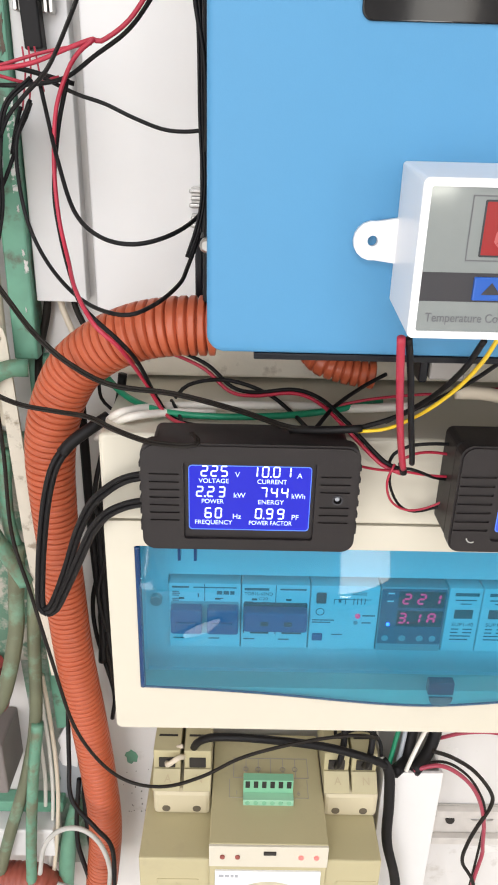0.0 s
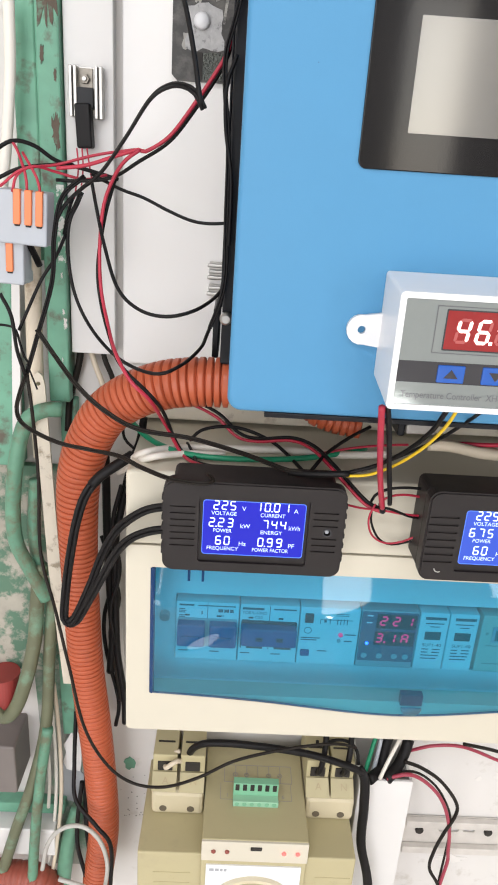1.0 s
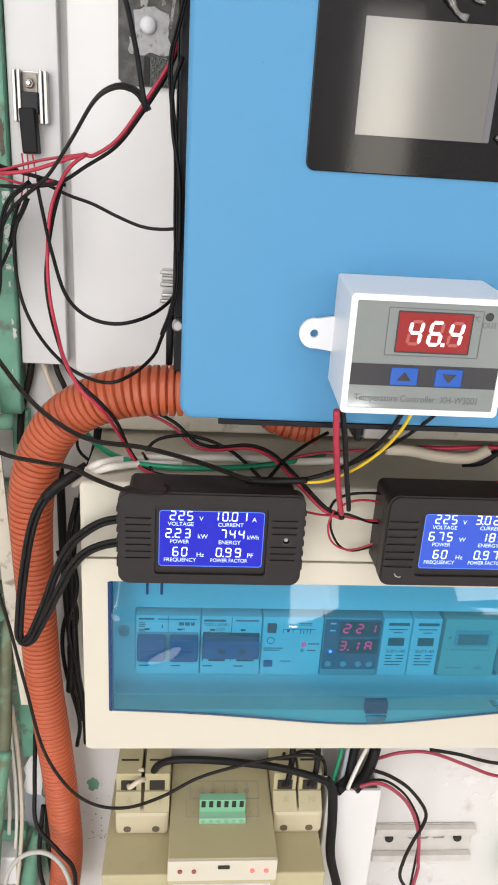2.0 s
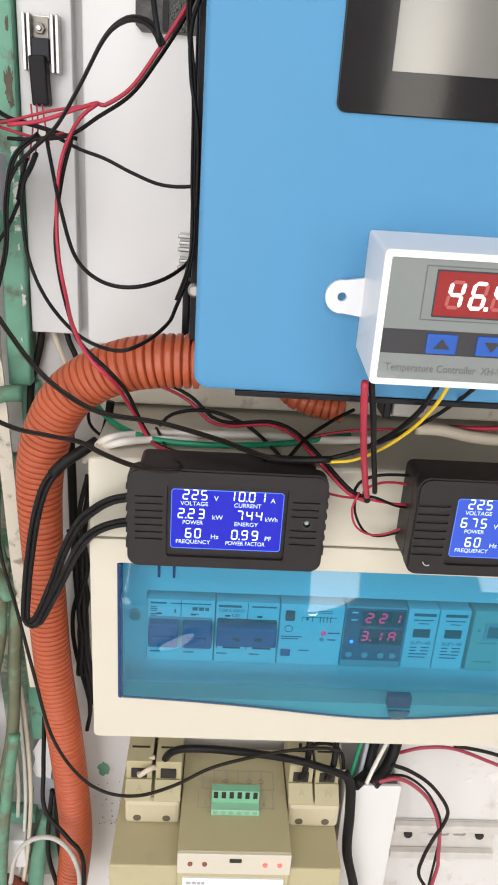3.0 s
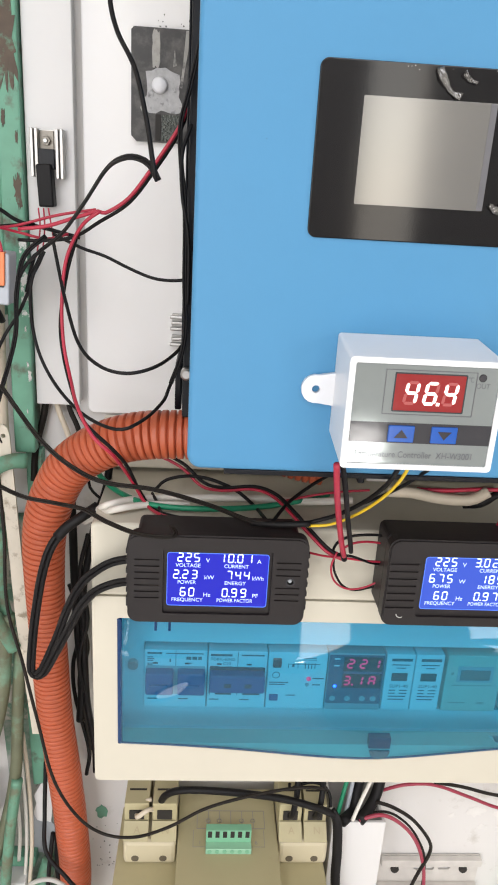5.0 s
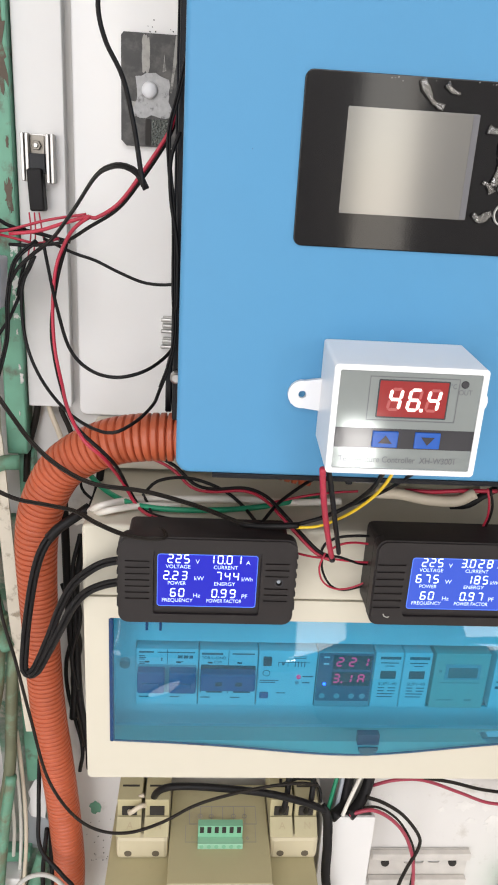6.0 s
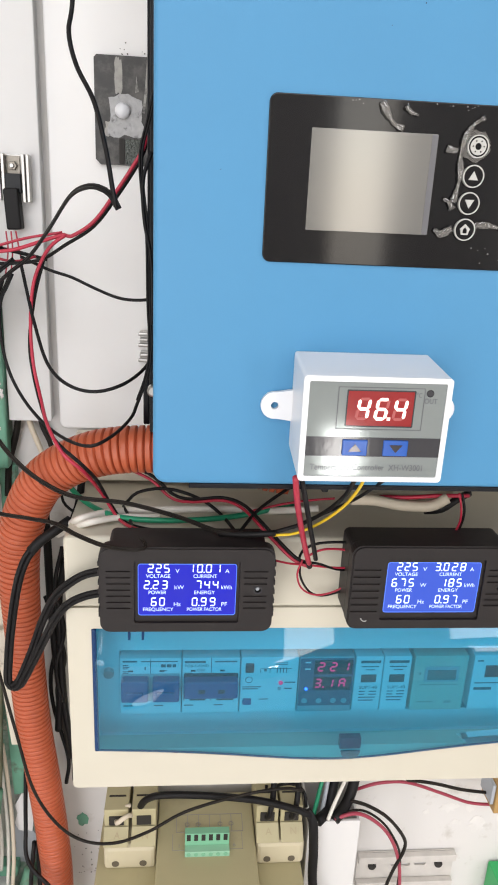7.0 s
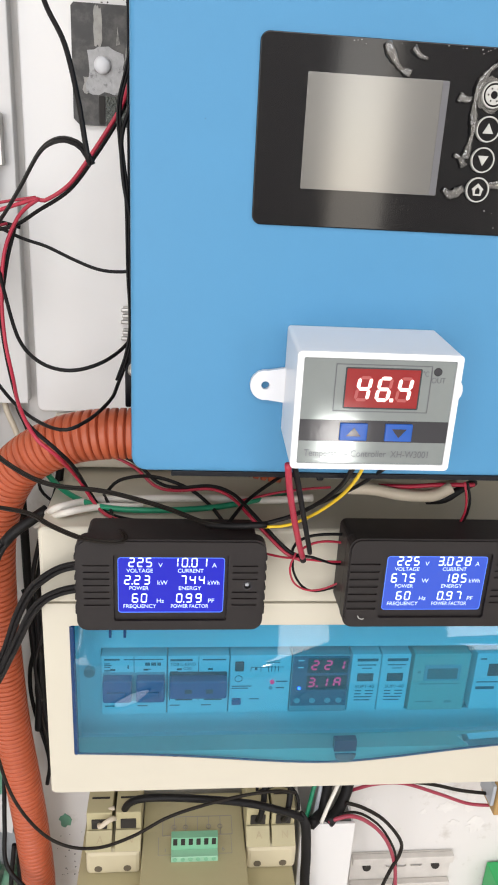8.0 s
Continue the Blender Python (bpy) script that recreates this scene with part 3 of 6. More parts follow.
def build_enclosure():
    e = thing("distribution_enclosure", "cream plastic distribution enclosure with hinged clear blue cover", "electrical enclosure")
    op = outline(-0.0375, 0.2690, 1.1930, 1.2785, 0.0015, 3)
    face = pierced(outline(CX0, CX1, CZ0, CZ1 - 0.045, 0.003, 5), [op], CY, CY + 0.012)
    part("front_frame", face, CREAM, e, "cream front frame")
    part("upper_face", slab(CX0, CX1, CZ1 - 0.0440, CZ1, CY - 0.0010, CY + 0.012, r=0.0035, bev=0.0022), CREAM, e)
    for a, b in ((CX0 + 0.0008, CX0 + 0.0035), (CX1 - 0.0035, CX1 - 0.0008)):
        part("side_wall", box(a, b, CY + 0.012, WY - 0.001, CZ0 + 0.001, CZ1 - 0.001), CREAM, e)
    for c, d in ((CZ0 + 0.0008, CZ0 + 0.0035), (CZ1 - 0.0035, CZ1 - 0.0008)):
        part("end_wall", box(CX0 + 0.0036, CX1 - 0.0036, CY + 0.012, WY - 0.001, c, d), CREAM, e)
    inner = pierced(outline(-0.0376, 0.2691, 1.1800, 1.2795, 0.0015, 3), [outline(-0.0250, 0.2560, 1.1955, 1.2430, 0.0008, 2)], 0.0880, 0.0900)
    part("inner_plate", inner, MODWHITE, e, "inner plate with a slot for the modules")
    part("recess_wall", pierced(outline(-0.0400, 0.2715, 1.1780, 1.2815, 0.002, 3), [outline(-0.0376, 0.2691, 1.1800, 1.2795, 0.0015, 3)], CY + 0.0125, 0.0895), MODWHITE, e)
    part("rail", box(-0.049, 0.280, 0.112, 0.120, 1.202, 1.237, 0.001), STEEL, e, "steel mounting rail")
    part("screw", disc(-0.0315, 1.2333 - 0.006, 0.0032, 0.0845, 0.0895, 18), STEEL, e)

    # the cover: sloped at the top, bowed outwards and hanging lower in the middle
    def edge(x):
        u = (x - 0.112) / 0.150
        return 1.1925 - 0.0075 * math.exp(-(u * 2.1) ** 2) + 0.004 * max(0.0, u)

    bm = bmesh.new()
    nx, nz = 220, 80
    grid = []
    for i in range(nx + 1):
        x = -0.0370 + (0.2680 + 0.0370) * i / nx
        col = []
        for k in range(nz + 1):
            v = k / nz
            z = 1.2780 + (edge(x) - 1.2780) * v
            u = (x - 0.1155) / 0.1525
            y = 0.0578 - 0.0030 * (1 - u * u) * math.sin(min(1.0, v * 1.15) * math.pi * 0.5)
            w = min(1.0, max(0.0, (x - 0.060) / 0.052))
            fold = 0.275 - 0.130 * w * w * (3 - 2 * w)
            g = fold + 0.05 - v if v < fold else max(0.0, fold + 0.10 - v) ** 2 / 0.20
            low = min(1.0, max(0.0, (v - 0.42) / 0.45))
            drop = 0.0336 * (0.275 - fold) * (1 - low * low * (3 - 2 * low))
            side = min(1.0, max(0.0, min(x + 0.0370, 0.2680 - x) / 0.005))
            y += (0.0336 * g + drop + 0.020 * (x - 0.1155) * min(1.0, g / 0.05)) * side * side * (3 - 2 * side)
            p, q = (x + 0.0045) * 0.88 + (z - 1.2285) * 0.47, (z - 1.2285) * 0.88 - (x + 0.0045) * 0.47
            y -= 0.0018 * math.exp(-(p / 0.0140) ** 2 - (q / 0.0042) ** 2)
            col.append(bm.verts.new((x, y, z)))
        grid.append(col)
    for i in range(nx):
        for k in range(nz):
            bm.faces.new((grid[i][k + 1], grid[i + 1][k + 1], grid[i + 1][k], grid[i][k]))
    low = [tuple(c[-1].co) for c in grid]
    lef = [tuple(v.co) for v in grid[0]]
    rig = [tuple(v.co) for v in grid[-1]]
    for i in range(nx):
        a, b = grid[i][-1], grid[i + 1][-1]
        rear = [bm.verts.new((v.co.x, v.co.y + 0.0100 * min(1.0, max(0.0, (v.co.z - 1.1850) / 0.006)) + 0.0015, v.co.z + 0.0006)) for v in (a, b)]
        bm.faces.new((a, rear[0], rear[1], b))
    cover = part("cover", bm, COVER, e, "clear blue tinted cover", True, True)
    cover.visible_shadow = False
    rim = sweep([(x, y + 0.0010, z) for x, y, z in low], 0.0007, 8, step=0)
    sweep([(x + 0.0008, y + 0.0012, z) for x, y, z in lef], 0.0015, 8, rim, step=0)
    sweep([(x, y + 0.0010, z) for x, y, z in rig], 0.0010, 8, rim, step=0)
    part("cover_edge", rim, COVEREDGE, cover, "dark blue cover edge", True)
    part("latch", slab(0.1128, 0.1262, 1.1925, 1.2006, 0.0556, 0.0600, r=0.0006, bev=0.0004), mat("navy_latch_plastic", (0.001, 0.018, 0.07), 0.2, bump=0), cover, "navy finger latch")
    tab = [(0.1195 + 0.0062 * math.cos(radians(a)), 1.1920 + 0.0058 * math.sin(radians(a))) for a in range(180, 361, 12)]
    part("finger_tab", pierced(tab, [], 0.0540, 0.0552), clear("pale_blue_tab", (0.55, 0.80, 0.92), 0.15), cover, "rounded clear tab below the latch")
    for hx in (-0.0170, -0.0092):
        part("hinge_tab", box(hx, hx + 0.0014, 0.0600, 0.0660, 1.2695, 1.2765, 0.0002), COVEREDGE, cover)


build_enclosure()


# ---- modules behind the cover ----
MY = 0.0830


def module(name, label, category, x0, x1, material, z0=1.1985, z1=1.2405, y=MY):
    m = thing(name, label, category, "modules in the enclosure")
    part("body", slab(x0 + 0.0002, x1 - 0.0002, z0, z1, y, 0.1115, r=0.0008, bev=0.0005), material, m)
    part("shoulder", box(x0 + 0.0004, x1 - 0.0004, y + 0.012, 0.1115, z0 - 0.010, z1 + 0.006, 0.0004), material, m)
    return m


def print_bars(m, rows, y=MY - 0.0001, ink=None):
    """Unreadable small print as plain bars: x, z, width, height."""
    for x, z, w, h in rows:
        part("print_bar", bar(x, z, w, h, y), ink or INK, m)


def build_breaker(x0, x1, label, joined):
    """A two-pole breaker: toggles apart, or under one joining bar with white pegs below it."""
    m = module("circuit_breaker", label, "circuit breaker", x0, x1, MODWHITE)
    w = (x1 - x0) / 2
    # no real hollow: recess and sockets are darker plates in place of shade
    part("toggle_recess_shade", slab(x0 + 0.0012, x1 - 0.0012, 1.2085, 1.2292, MY - 0.0003, MY + 0.001, r=0.001, bev=0.0002), DARKBAND if joined else MODGREY, m, "flat darker plate standing for the shade in the toggle recess")
    if joined:
        t = part("toggle", slab(x0 + 0.0014, x1 - 0.0014, 1.2142, 1.2268, MY - 0.0066, MY, r=0.0015, bev=0.0012), TOGGLE, m, "joined dark blue switch toggle")
        for k in (0.34, 0.68):
            part("socket", slab(x0 + 2 * w * k - 0.0021, x0 + 2 * w * k + 0.0021, 1.2186, 1.2214, MY - 0.0068, MY - 0.0060, r=0.0003, bev=0.0001), DARKBAND, t)
        for k in (0.06, 0.42, 0.52, 0.90):
            part("peg", slab(x0 + 2 * w * k - 0.0004, x0 + 2 * w * k + 0.0028, 1.2110, 1.2140, MY - 0.0050, MY, r=0.0004, bev=0.0003), MODWHITE, m, "white peg below the toggle")
    for k in range(2):
        a = x0 + w * k
        if not joined:
            t = part("toggle", slab(a + 0.0014, a + w - 0.0012, 1.2118, 1.2276, MY - 0.0062, MY, r=0.0015, bev=0.001), TOGGLE, m, "dark blue switch toggle")
            part("ridge", slab(a + 0.004, a + w - 0.0045, 1.2160, 1.2200, MY - 0.0076, MY - 0.006, r=0.0006, bev=0.0004), TOGGLE, t)
        part("status_flag", slab(a + 0.0055, a + 0.0085, 1.2306, 1.2316, MY - 0.0004, MY + 0.001, r=0.0003, bev=0.0001), DARK, m)
    part("pole_joint", box(x0 + w - 0.0002, x0 + w + 0.0002, MY - 0.0002, MY + 0.001, 1.2294, 1.2403), INK, m)
    return m


cb = build_breaker(-0.0246, 0.0142, "white two-pole circuit breaker with dark blue toggles", False)
print_bars(cb, [(-0.0225, 1.2376, 0.009, 0.0012), (-0.0112, 1.2378, 0.023, 0.0007), (-0.0225, 1.2350, 0.0035, 0.0006), (-0.0225, 1.2338, 0.0042, 0.0006), (-0.0225, 1.2326, 0.0035, 0.0006), (-0.0225, 1.2305, 0.0042, 0.0006), (-0.0225, 1.2294, 0.0035, 0.0006),
                (-0.0090, 1.2318, 0.0008, 0.0024), (0.0012, 1.2338, 0.0030, 0.0022), (0.0048, 1.2338, 0.0030, 0.0022), (0.0084, 1.2338, 0.0022, 0.0022), (0.0016, 1.2310, 0.0032, 0.0006), (-0.0225, 1.2045, 0.006, 0.0008), (-0.0032, 1.2045, 0.006, 0.0008)])
cb = build_breaker(0.0144, 0.0512, "white two-pole circuit breaker with joined blue toggle", True)
lettering("print", "TOB1L-63ND", 0.0160, 1.2338, MY - 0.0002, 0.0020, INK, cb, 0.0150)
lettering("print", "C20", 0.0236, 1.2308, MY - 0.0002, 0.0018, INK, cb, 0.0048)
lettering("print", "CE", 0.0250, 1.2280, MY - 0.0004, 0.0018, INK, cb, 0.0042)
print_bars(cb, [(0.0160, 1.2368, 0.0132, 0.0015), (0.0350, 1.2372, 0.0140, 0.0010), (0.0160, 1.2290, 0.0048, 0.0006), (0.0160, 1.2045, 0.006, 0.0008), (0.0350, 1.2045, 0.006, 0.0008)])

rc = module("protection_relay", "white protection module with a red lit lamp and test button", "relay", 0.0514, 0.0886, MODWHITE)
part("test_button", slab(0.0545, 0.0598, 1.2300, 1.2362, MY - 0.0016, MY, r=0.0006, bev=0.0005), mat("brown_red_button", (0.22, 0.05, 0.04), 0.4, bump=0), rc, "brown-red test button")
part("reset_button", slab(0.0535, 0.0590, 1.2055, 1.2095, MY - 0.0016, MY, r=0.0005, bev=0.0004), TOGGLE, rc, "dark blue button")
part("lamp", disc(0.0775, 1.2215, 0.0014, MY - 0.0012, MY, 16), PINKLIT, rc, "red lit lamp")
part("lamp", disc(0.0768, 1.2170, 0.0012, MY - 0.0008, MY, 16), MODGREY, rc, "unlit lamp")
print_bars(rc, [(0.064, 1.2318, 0.020, 0.0004), (0.064, 1.2290, 0.0004, 0.0028), (0.0665, 1.2300, 0.0015, 0.0022), (0.0700, 1.2290, 0.0004, 0.0036), (0.0745, 1.2288, 0.0005, 0.0040), (0.0765, 1.2288, 0.0005, 0.0040), (0.0785, 1.2288, 0.0005, 0.0040), (0.0805, 1.2288, 0.0005, 0.0040), (0.0735, 1.2350, 0.0080, 0.0004), (0.0735, 1.2362, 0.0080, 0.0004), (0.0800, 1.2212, 0.007, 0.0008), (0.0800, 1.2165, 0.005, 0.0008), (0.0530, 1.2180, 0.012, 0.0007), (0.0530, 1.2165, 0.010, 0.0007), (0.064, 1.2085, 0.006, 0.0007)])
part("symbol", pierced(circle(0.0570, 1.2238, 0.0024, 20), [circle(0.0570, 1.2238, 0.0020, 20)], MY - 0.0002, MY), INK, rc)

vd = module("voltage_display", "grey volt and ammeter module with red lit digits", "display module", 0.0888, 0.1248, MODGREY)
part("panel", slab(0.0895, 0.1241, 1.2035, 1.2395, MY - 0.0006, MY + 0.001, r=0.0008, bev=0.0003), mat("smoked_panel", (0.11, 0.115, 0.17), 0.25, bump=0), vd, "smoked front panel")
for z in (1.2290, 1.2165):
    part("window", slab(0.0985, 0.1232, z - 0.001, z + 0.0094, MY - 0.0008, MY, r=0.0004, bev=0.0001), DARK, vd)
digits("221", 0.1003, 1.2302, MY - 0.0011, 0.0046, 0.0071, 0.0079, 0.0012, 0.10, PINKLIT, vd, "red lit digit")
digits("3.1A", 0.0988, 1.2177, MY - 0.0011, 0.0046, 0.0071, 0.0079, 0.0012, 0.10, PINKLIT, vd, "red lit digit")
part("led", disc(0.0942, 1.2168, 0.0009, MY - 0.0012, MY, 14, 0.0002), BLUELIT, vd, "blue lit lamp")
for x in (0.0935, 0.1030, 0.1125, 0.1195):
    part("key", disc(x, 1.2075, 0.0020, MY - 0.0010, MY, 18), MODGREY, vd)
for z in (1.2365, 1.2315):
    part("mark", bar(0.0925, z, 0.0035, 0.0009, MY - 0.0008), MODWHITE, vd)

for x in (0.1252, 0.1438):
    sp = module("surge_protector", "white single-module surge protector with dark window", "surge protector", x, x + 0.0184, MODWHITE)
    part("window", slab(x + 0.0045, x + 0.0145, 1.2210, 1.2268, MY - 0.0003, MY + 0.001, r=0.0003, bev=0.0001), mat("window_green_black", (0.03, 0.07, 0.07), 0.3, bump=0), sp, "dark status window")
    lettering("print", "SUP1-40", x + 0.0038, 1.2160, MY - 0.0002, 0.0023, INK, sp, 0.0118)
    print_bars(sp, [(x + 0.0035, 1.2355, 0.0130, 0.0020), (x + 0.0040, 1.2325, 0.0115, 0.0007), (x + 0.0070, 1.2302, 0.006, 0.0006), 
                    (x + 0.004, 1.2135, 0.004, 0.0007), (x + 0.0105, 1.2135, 0.005, 0.0007), (x + 0.004, 1.2112, 0.004, 0.0007), (x + 0.0105, 1.2112, 0.005, 0.0007), (x + 0.004, 1.2089, 0.011, 0.0007), (x + 0.004, 1.2066, 0.010, 0.0007)])
tm = module("energy_meter", "tan energy meter module with grey unlit display", "meter module", 0.1640, 0.2000, MODTAN)
part("window", slab(0.1715, 0.1945, 1.2210, 1.2325, MY - 0.0004, MY + 0.001, r=0.0004, bev=0.0002), MODGREY, tm, "unlit grey display")
part("window_inner", slab(0.1735, 0.1925, 1.2225, 1.2300, MY - 0.0007, MY, r=0.0003, bev=0.0001), mat("lcd_grey_green", (0.16, 0.18, 0.17), 0.25, bump=0), tm)
print_bars(tm, [(0.1690, 1.2180, 0.026, 0.0008), (0.1685, 1.2045, 0.011, 0.0010), (0.187, 1.2040, 0.005, 0.0018), (0.1675, 1.2262, 0.0018, 0.0020)], ink=PALEINK)
nm = module("timer_module", "white module with a brown display window", "timer", 0.2035, 0.2395, MODWHITE)
part("window", slab(0.2120, 0.2330, 1.2240, 1.2330, MY - 0.0004, MY + 0.001, r=0.0004, bev=0.0002), mat("brown_window", (0.10, 0.05, 0.04), 0.3, bump=0), nm, "brown display window")
print_bars(nm, [(0.2060, 1.2360, 0.004, 0.001), (0.2060, 1.2190, 0.018, 0.0008), (0.2060, 1.2140, 0.012, 0.002)])
module("blank_module", "plain white blank module", "blank module", 0.2398, 0.2550, MODWHITE)

# ---- white trunking, panel and what is fixed to the wall ----
tagged(part("wall_panel", slab(-0.0662, 0.34, 1.3695, 1.86, 0.1465, WY - 0.0002, r=0.004, bev=0.001), mat("white_panel_paint", (0.89, 0.88, 0.86), 0.5, vary=0.05, scale=9, bump=0.12, bump_scale=220, stain=(0.55, 0.50, 0.45), stain_scale=26, stain_at=(0.70, 0.9))), "smooth white wall panel behind the inverter", "panel", kind="structure")
tagged(part("plaster_ledge", box(-0.0560, 0.30, 0.1330, WY - 0.0008, 1.3385, 1.3685, 0.002), mat("chipped_plaster", (0.74, 0.69, 0.58), 0.85, vary=0.12, scale=50, bump=0.6, bump_scale=180, stain=(0.42, 0.37, 0.29), stain_scale=70, stain_at=(0.56, 0.7))), "rough chipped plaster ledge above the enclosure", "plaster ledge", kind="structure")
tr = thing("cable_trunking", "white plastic cable trunking ending in an open end", "trunking")
part("lid", slab(-0.0957, -0.0696, 1.3763, 1.86, 0.1385, 0.1405, r=0.0008, bev=0.0006), PVC, tr, "white snap-on lid")
for a, b in ((-0.0953, -0.0939), (-0.0714, -0.0700)):
    part("side", box(a, b, 0.1406, WY - 0.0002, 1.3767, 1.86, 0.0003), PVC, tr)
part("back", box(-0.0938, -0.0715, 0.1478, WY - 0.0001, 1.3767, 1.86), PVC, tr)

def torn(cx, cz, w, h, seed, n=26, rough=0.16):
    """A torn patch: a rounded rectangle with an uneven edge."""
    rnd = random.Random(seed)
    out = []
    for i in range(n):
        t = 2 * math.pi * i / n
        c, d = math.cos(t), math.sin(t)
        k = 1 / max(abs(c), abs(d)) * (1 + rnd.uniform(-rough, rough * 0.5))
        out.append((cx + w * k * c, cz + h * k * d))
    return out


SMEAR = mat("pale_glue_smear", (0.34, 0.33, 0.30), 0.4, vary=0.35, scale=260, bump=0.5, bump_scale=420, stain=(0.05, 0.05, 0.048), stain_scale=150, stain_at=(0.55, 0.70))
pl = thing("mounting_plate", "scuffed black mounting plate with white screw cap on the wall", "plate")
part("plate", pierced([(-0.0394, 1.5312), (-0.0366, 1.5284), (-0.0045, 1.5284), (-0.0045, 1.5842), (-0.0380, 1.5842), (-0.0394, 1.5826)], [], 0.1432, 0.1464), PLATEBLACK, pl)
part("tape", pierced(torn(-0.0222, 1.5540, 0.0098, 0.0108, 4), [], 0.1428, 0.1432), TAPE, pl, "torn scuffed grey tape")
part("tape", pierced(torn(-0.0315, 1.5470, 0.0026, 0.0036, 5, 14, 0.3), [], 0.14285, 0.1432), SMEAR, pl, "torn pale tape scrap")
part("smear", pierced(torn(-0.0262, 1.5742, 0.0021, 0.0092, 6, 22, 0.18), [], 0.1429, 0.1432), SMEAR, pl, "pale run of glue")
part("smear", pierced([(-0.0105, 1.5836), (-0.0088, 1.5836), (-0.0092, 1.5740), (-0.0108, 1.5650), (-0.0120, 1.5560), (-0.0132, 1.5562), (-0.0118, 1.5680)], [], 0.1429, 0.1432), SMEAR, pl, "pale run of glue")
part("smear", pierced([(-0.0172, 1.5660), (-0.0152, 1.5668), (-0.0158, 1.5700), (-0.0163, 1.5745), (-0.0168, 1.5700)], [], 0.1429, 0.1432), SMEAR, pl, "pale run of glue")
part("slot", slab(-0.0262, -0.0232, 1.5290, 1.5425, 0.1425, 0.1431, r=0.0008, bev=0.0001), DARK, pl)
part("patch", slab(-0.0228, -0.0125, 1.5292, 1.5424, 0.1427, 0.1432, r=0.0005, bev=0.0001), mat("glittering_patch", (0.10, 0.11, 0.10), 0.22, metal=0.6, vary=0.7, scale=900, bump=1.0, bump_scale=800, bump_dist=0.0012), pl, "glittering dark patch")
part("screw_cap", disc(-0.0240, 1.5567, 0.0042, 0.1395, 0.1433, 28, 0.0014), WHITEABS, pl, "white round screw cap", True)

ts = thing("heat_sink_transistor", "silver clip heat sink with a bolted transistor on the trunking", "transistor")
part("clip_base", slab(-0.0885, -0.0712, 1.5060, 1.5302, 0.1218, 0.1234, r=0.0006, bev=0.0003), STEEL, ts, "aluminium base")
for x in (-0.0886, -0.0862, -0.0752, -0.0728):
    part("fin", slab(x, x + 0.0018, 1.5058 - (0.0006 if x > -0.08 else 0), 1.5304, 0.1160, 0.1218, r=0.0006, bev=0.0004), STEEL, ts, "aluminium fin")
OXIDE = mat("tarnished_steel", (0.24, 0.22, 0.19), 0.42, metal=0.7, vary=0.35, scale=300, bump=0.2)
part("tab", slab(-0.0840, -0.0768, 1.5200, 1.5295, 0.1204, 0.1217, r=0.0004, bev=0.0002), OXIDE, ts, "tarnished steel tab")
part("nut", disc(-0.0806, 1.5243, 0.0026, 0.1180, 0.1204, 6), OXIDE, ts, "steel hexagon nut")
part("bolt", disc(-0.0806, 1.5243, 0.0013, 0.1168, 0.1182, 14), STEEL, ts)
part("chip", slab(-0.0846, -0.0760, 1.5100, 1.5202, 0.1168, 0.1217, r=0.0004, bev=0.0004), BLACKMETAL, ts, "black transistor body")
sh = slab(-0.0850, -0.0768, 1.4905, 1.5125, 0.1135, 0.1212, r=0.0012, bev=0.0010)
sh.transform(Matrix.Translation((-0.0809, 0, 1.5015)) @ Matrix.Rotation(radians(-3), 4, "Y") @ Matrix.Translation((0.0809, 0, -1.5015)))
part("heat_shrink", sh, BLACKWIRE, ts, "black heat-shrink sleeve")
ts.matrix_world = pose(-0.0032, 0.0150, 0.0008)


def build_connector(x, z, y, w, h, levers, label, tilt):
    """A lever connector of width w and height h with its upper left corner at x, z."""
    c = thing("lever_connector", label, "wire connector", "lever connectors")
    part("housing", slab(0.0, w, -h, 0.0, 0.0, 0.014, r=0.0012, bev=0.0010), CONNGREY, c, "grey plastic housing")
    part("front_lip", slab(0.0004, w - 0.0004, -h - 0.0006, -h + 0.0055, 0.011, 0.0185, r=0.0010, bev=0.0008), CONNGREY, c)
    for a in levers:
        part("lever", slab(a - 0.0018, a + 0.0018, -0.0162, 0.0006, -0.0016, 0.002, r=0.0006, bev=0.0005), LEVER, c, "orange lever")
        part("port", slab(a - 0.0014, a + 0.0014, -0.0172, -0.0160, -0.0006, 0.002, r=0.0005, bev=0.0002), DARK, c)
    c.matrix_world = pose(x, y, z, 0, tilt, 0)


build_connector(-0.1190, 1.4705, 0.090, 0.0246, 0.0262, (0.0098, 0.0154, 0.0208), "grey wire connector with orange levers among the red leads", 3)
build_connector(-0.1290, 1.4462, 0.094, 0.0205, 0.0230, (0.0134,), "small grey wire connector with an orange lever", 2)

for z0, n in ((1.4240, 3), (1.4145, 2)):
    bt = thing("terminal_clip", "zinc terminal clip beside the inverter", "clip", "clips beside the inverter")
    part("base", slab(-0.0150, -0.0040, z0, z0 + 0.0034 * n, 0.1440, 0.1464, r=0.0004, bev=0.0002), STEEL, bt)
    for k in range(n):
        part("jaw", box(-0.0160 + 0.0008 * (k % 2), -0.0040, 0.1405, 0.1439, z0 + 0.0006 + 0.0034 * k, z0 + 0.0026 + 0.0034 * k, 0.0006), STEEL, bt)
tagged(part("fuse_block", slab(-0.0100, -0.0064, 1.3895, 1.4165, 0.094, 0.125, r=0.001, bev=0.001), BLACKMETAL), "black plastic block at the side of the inverter", "block")

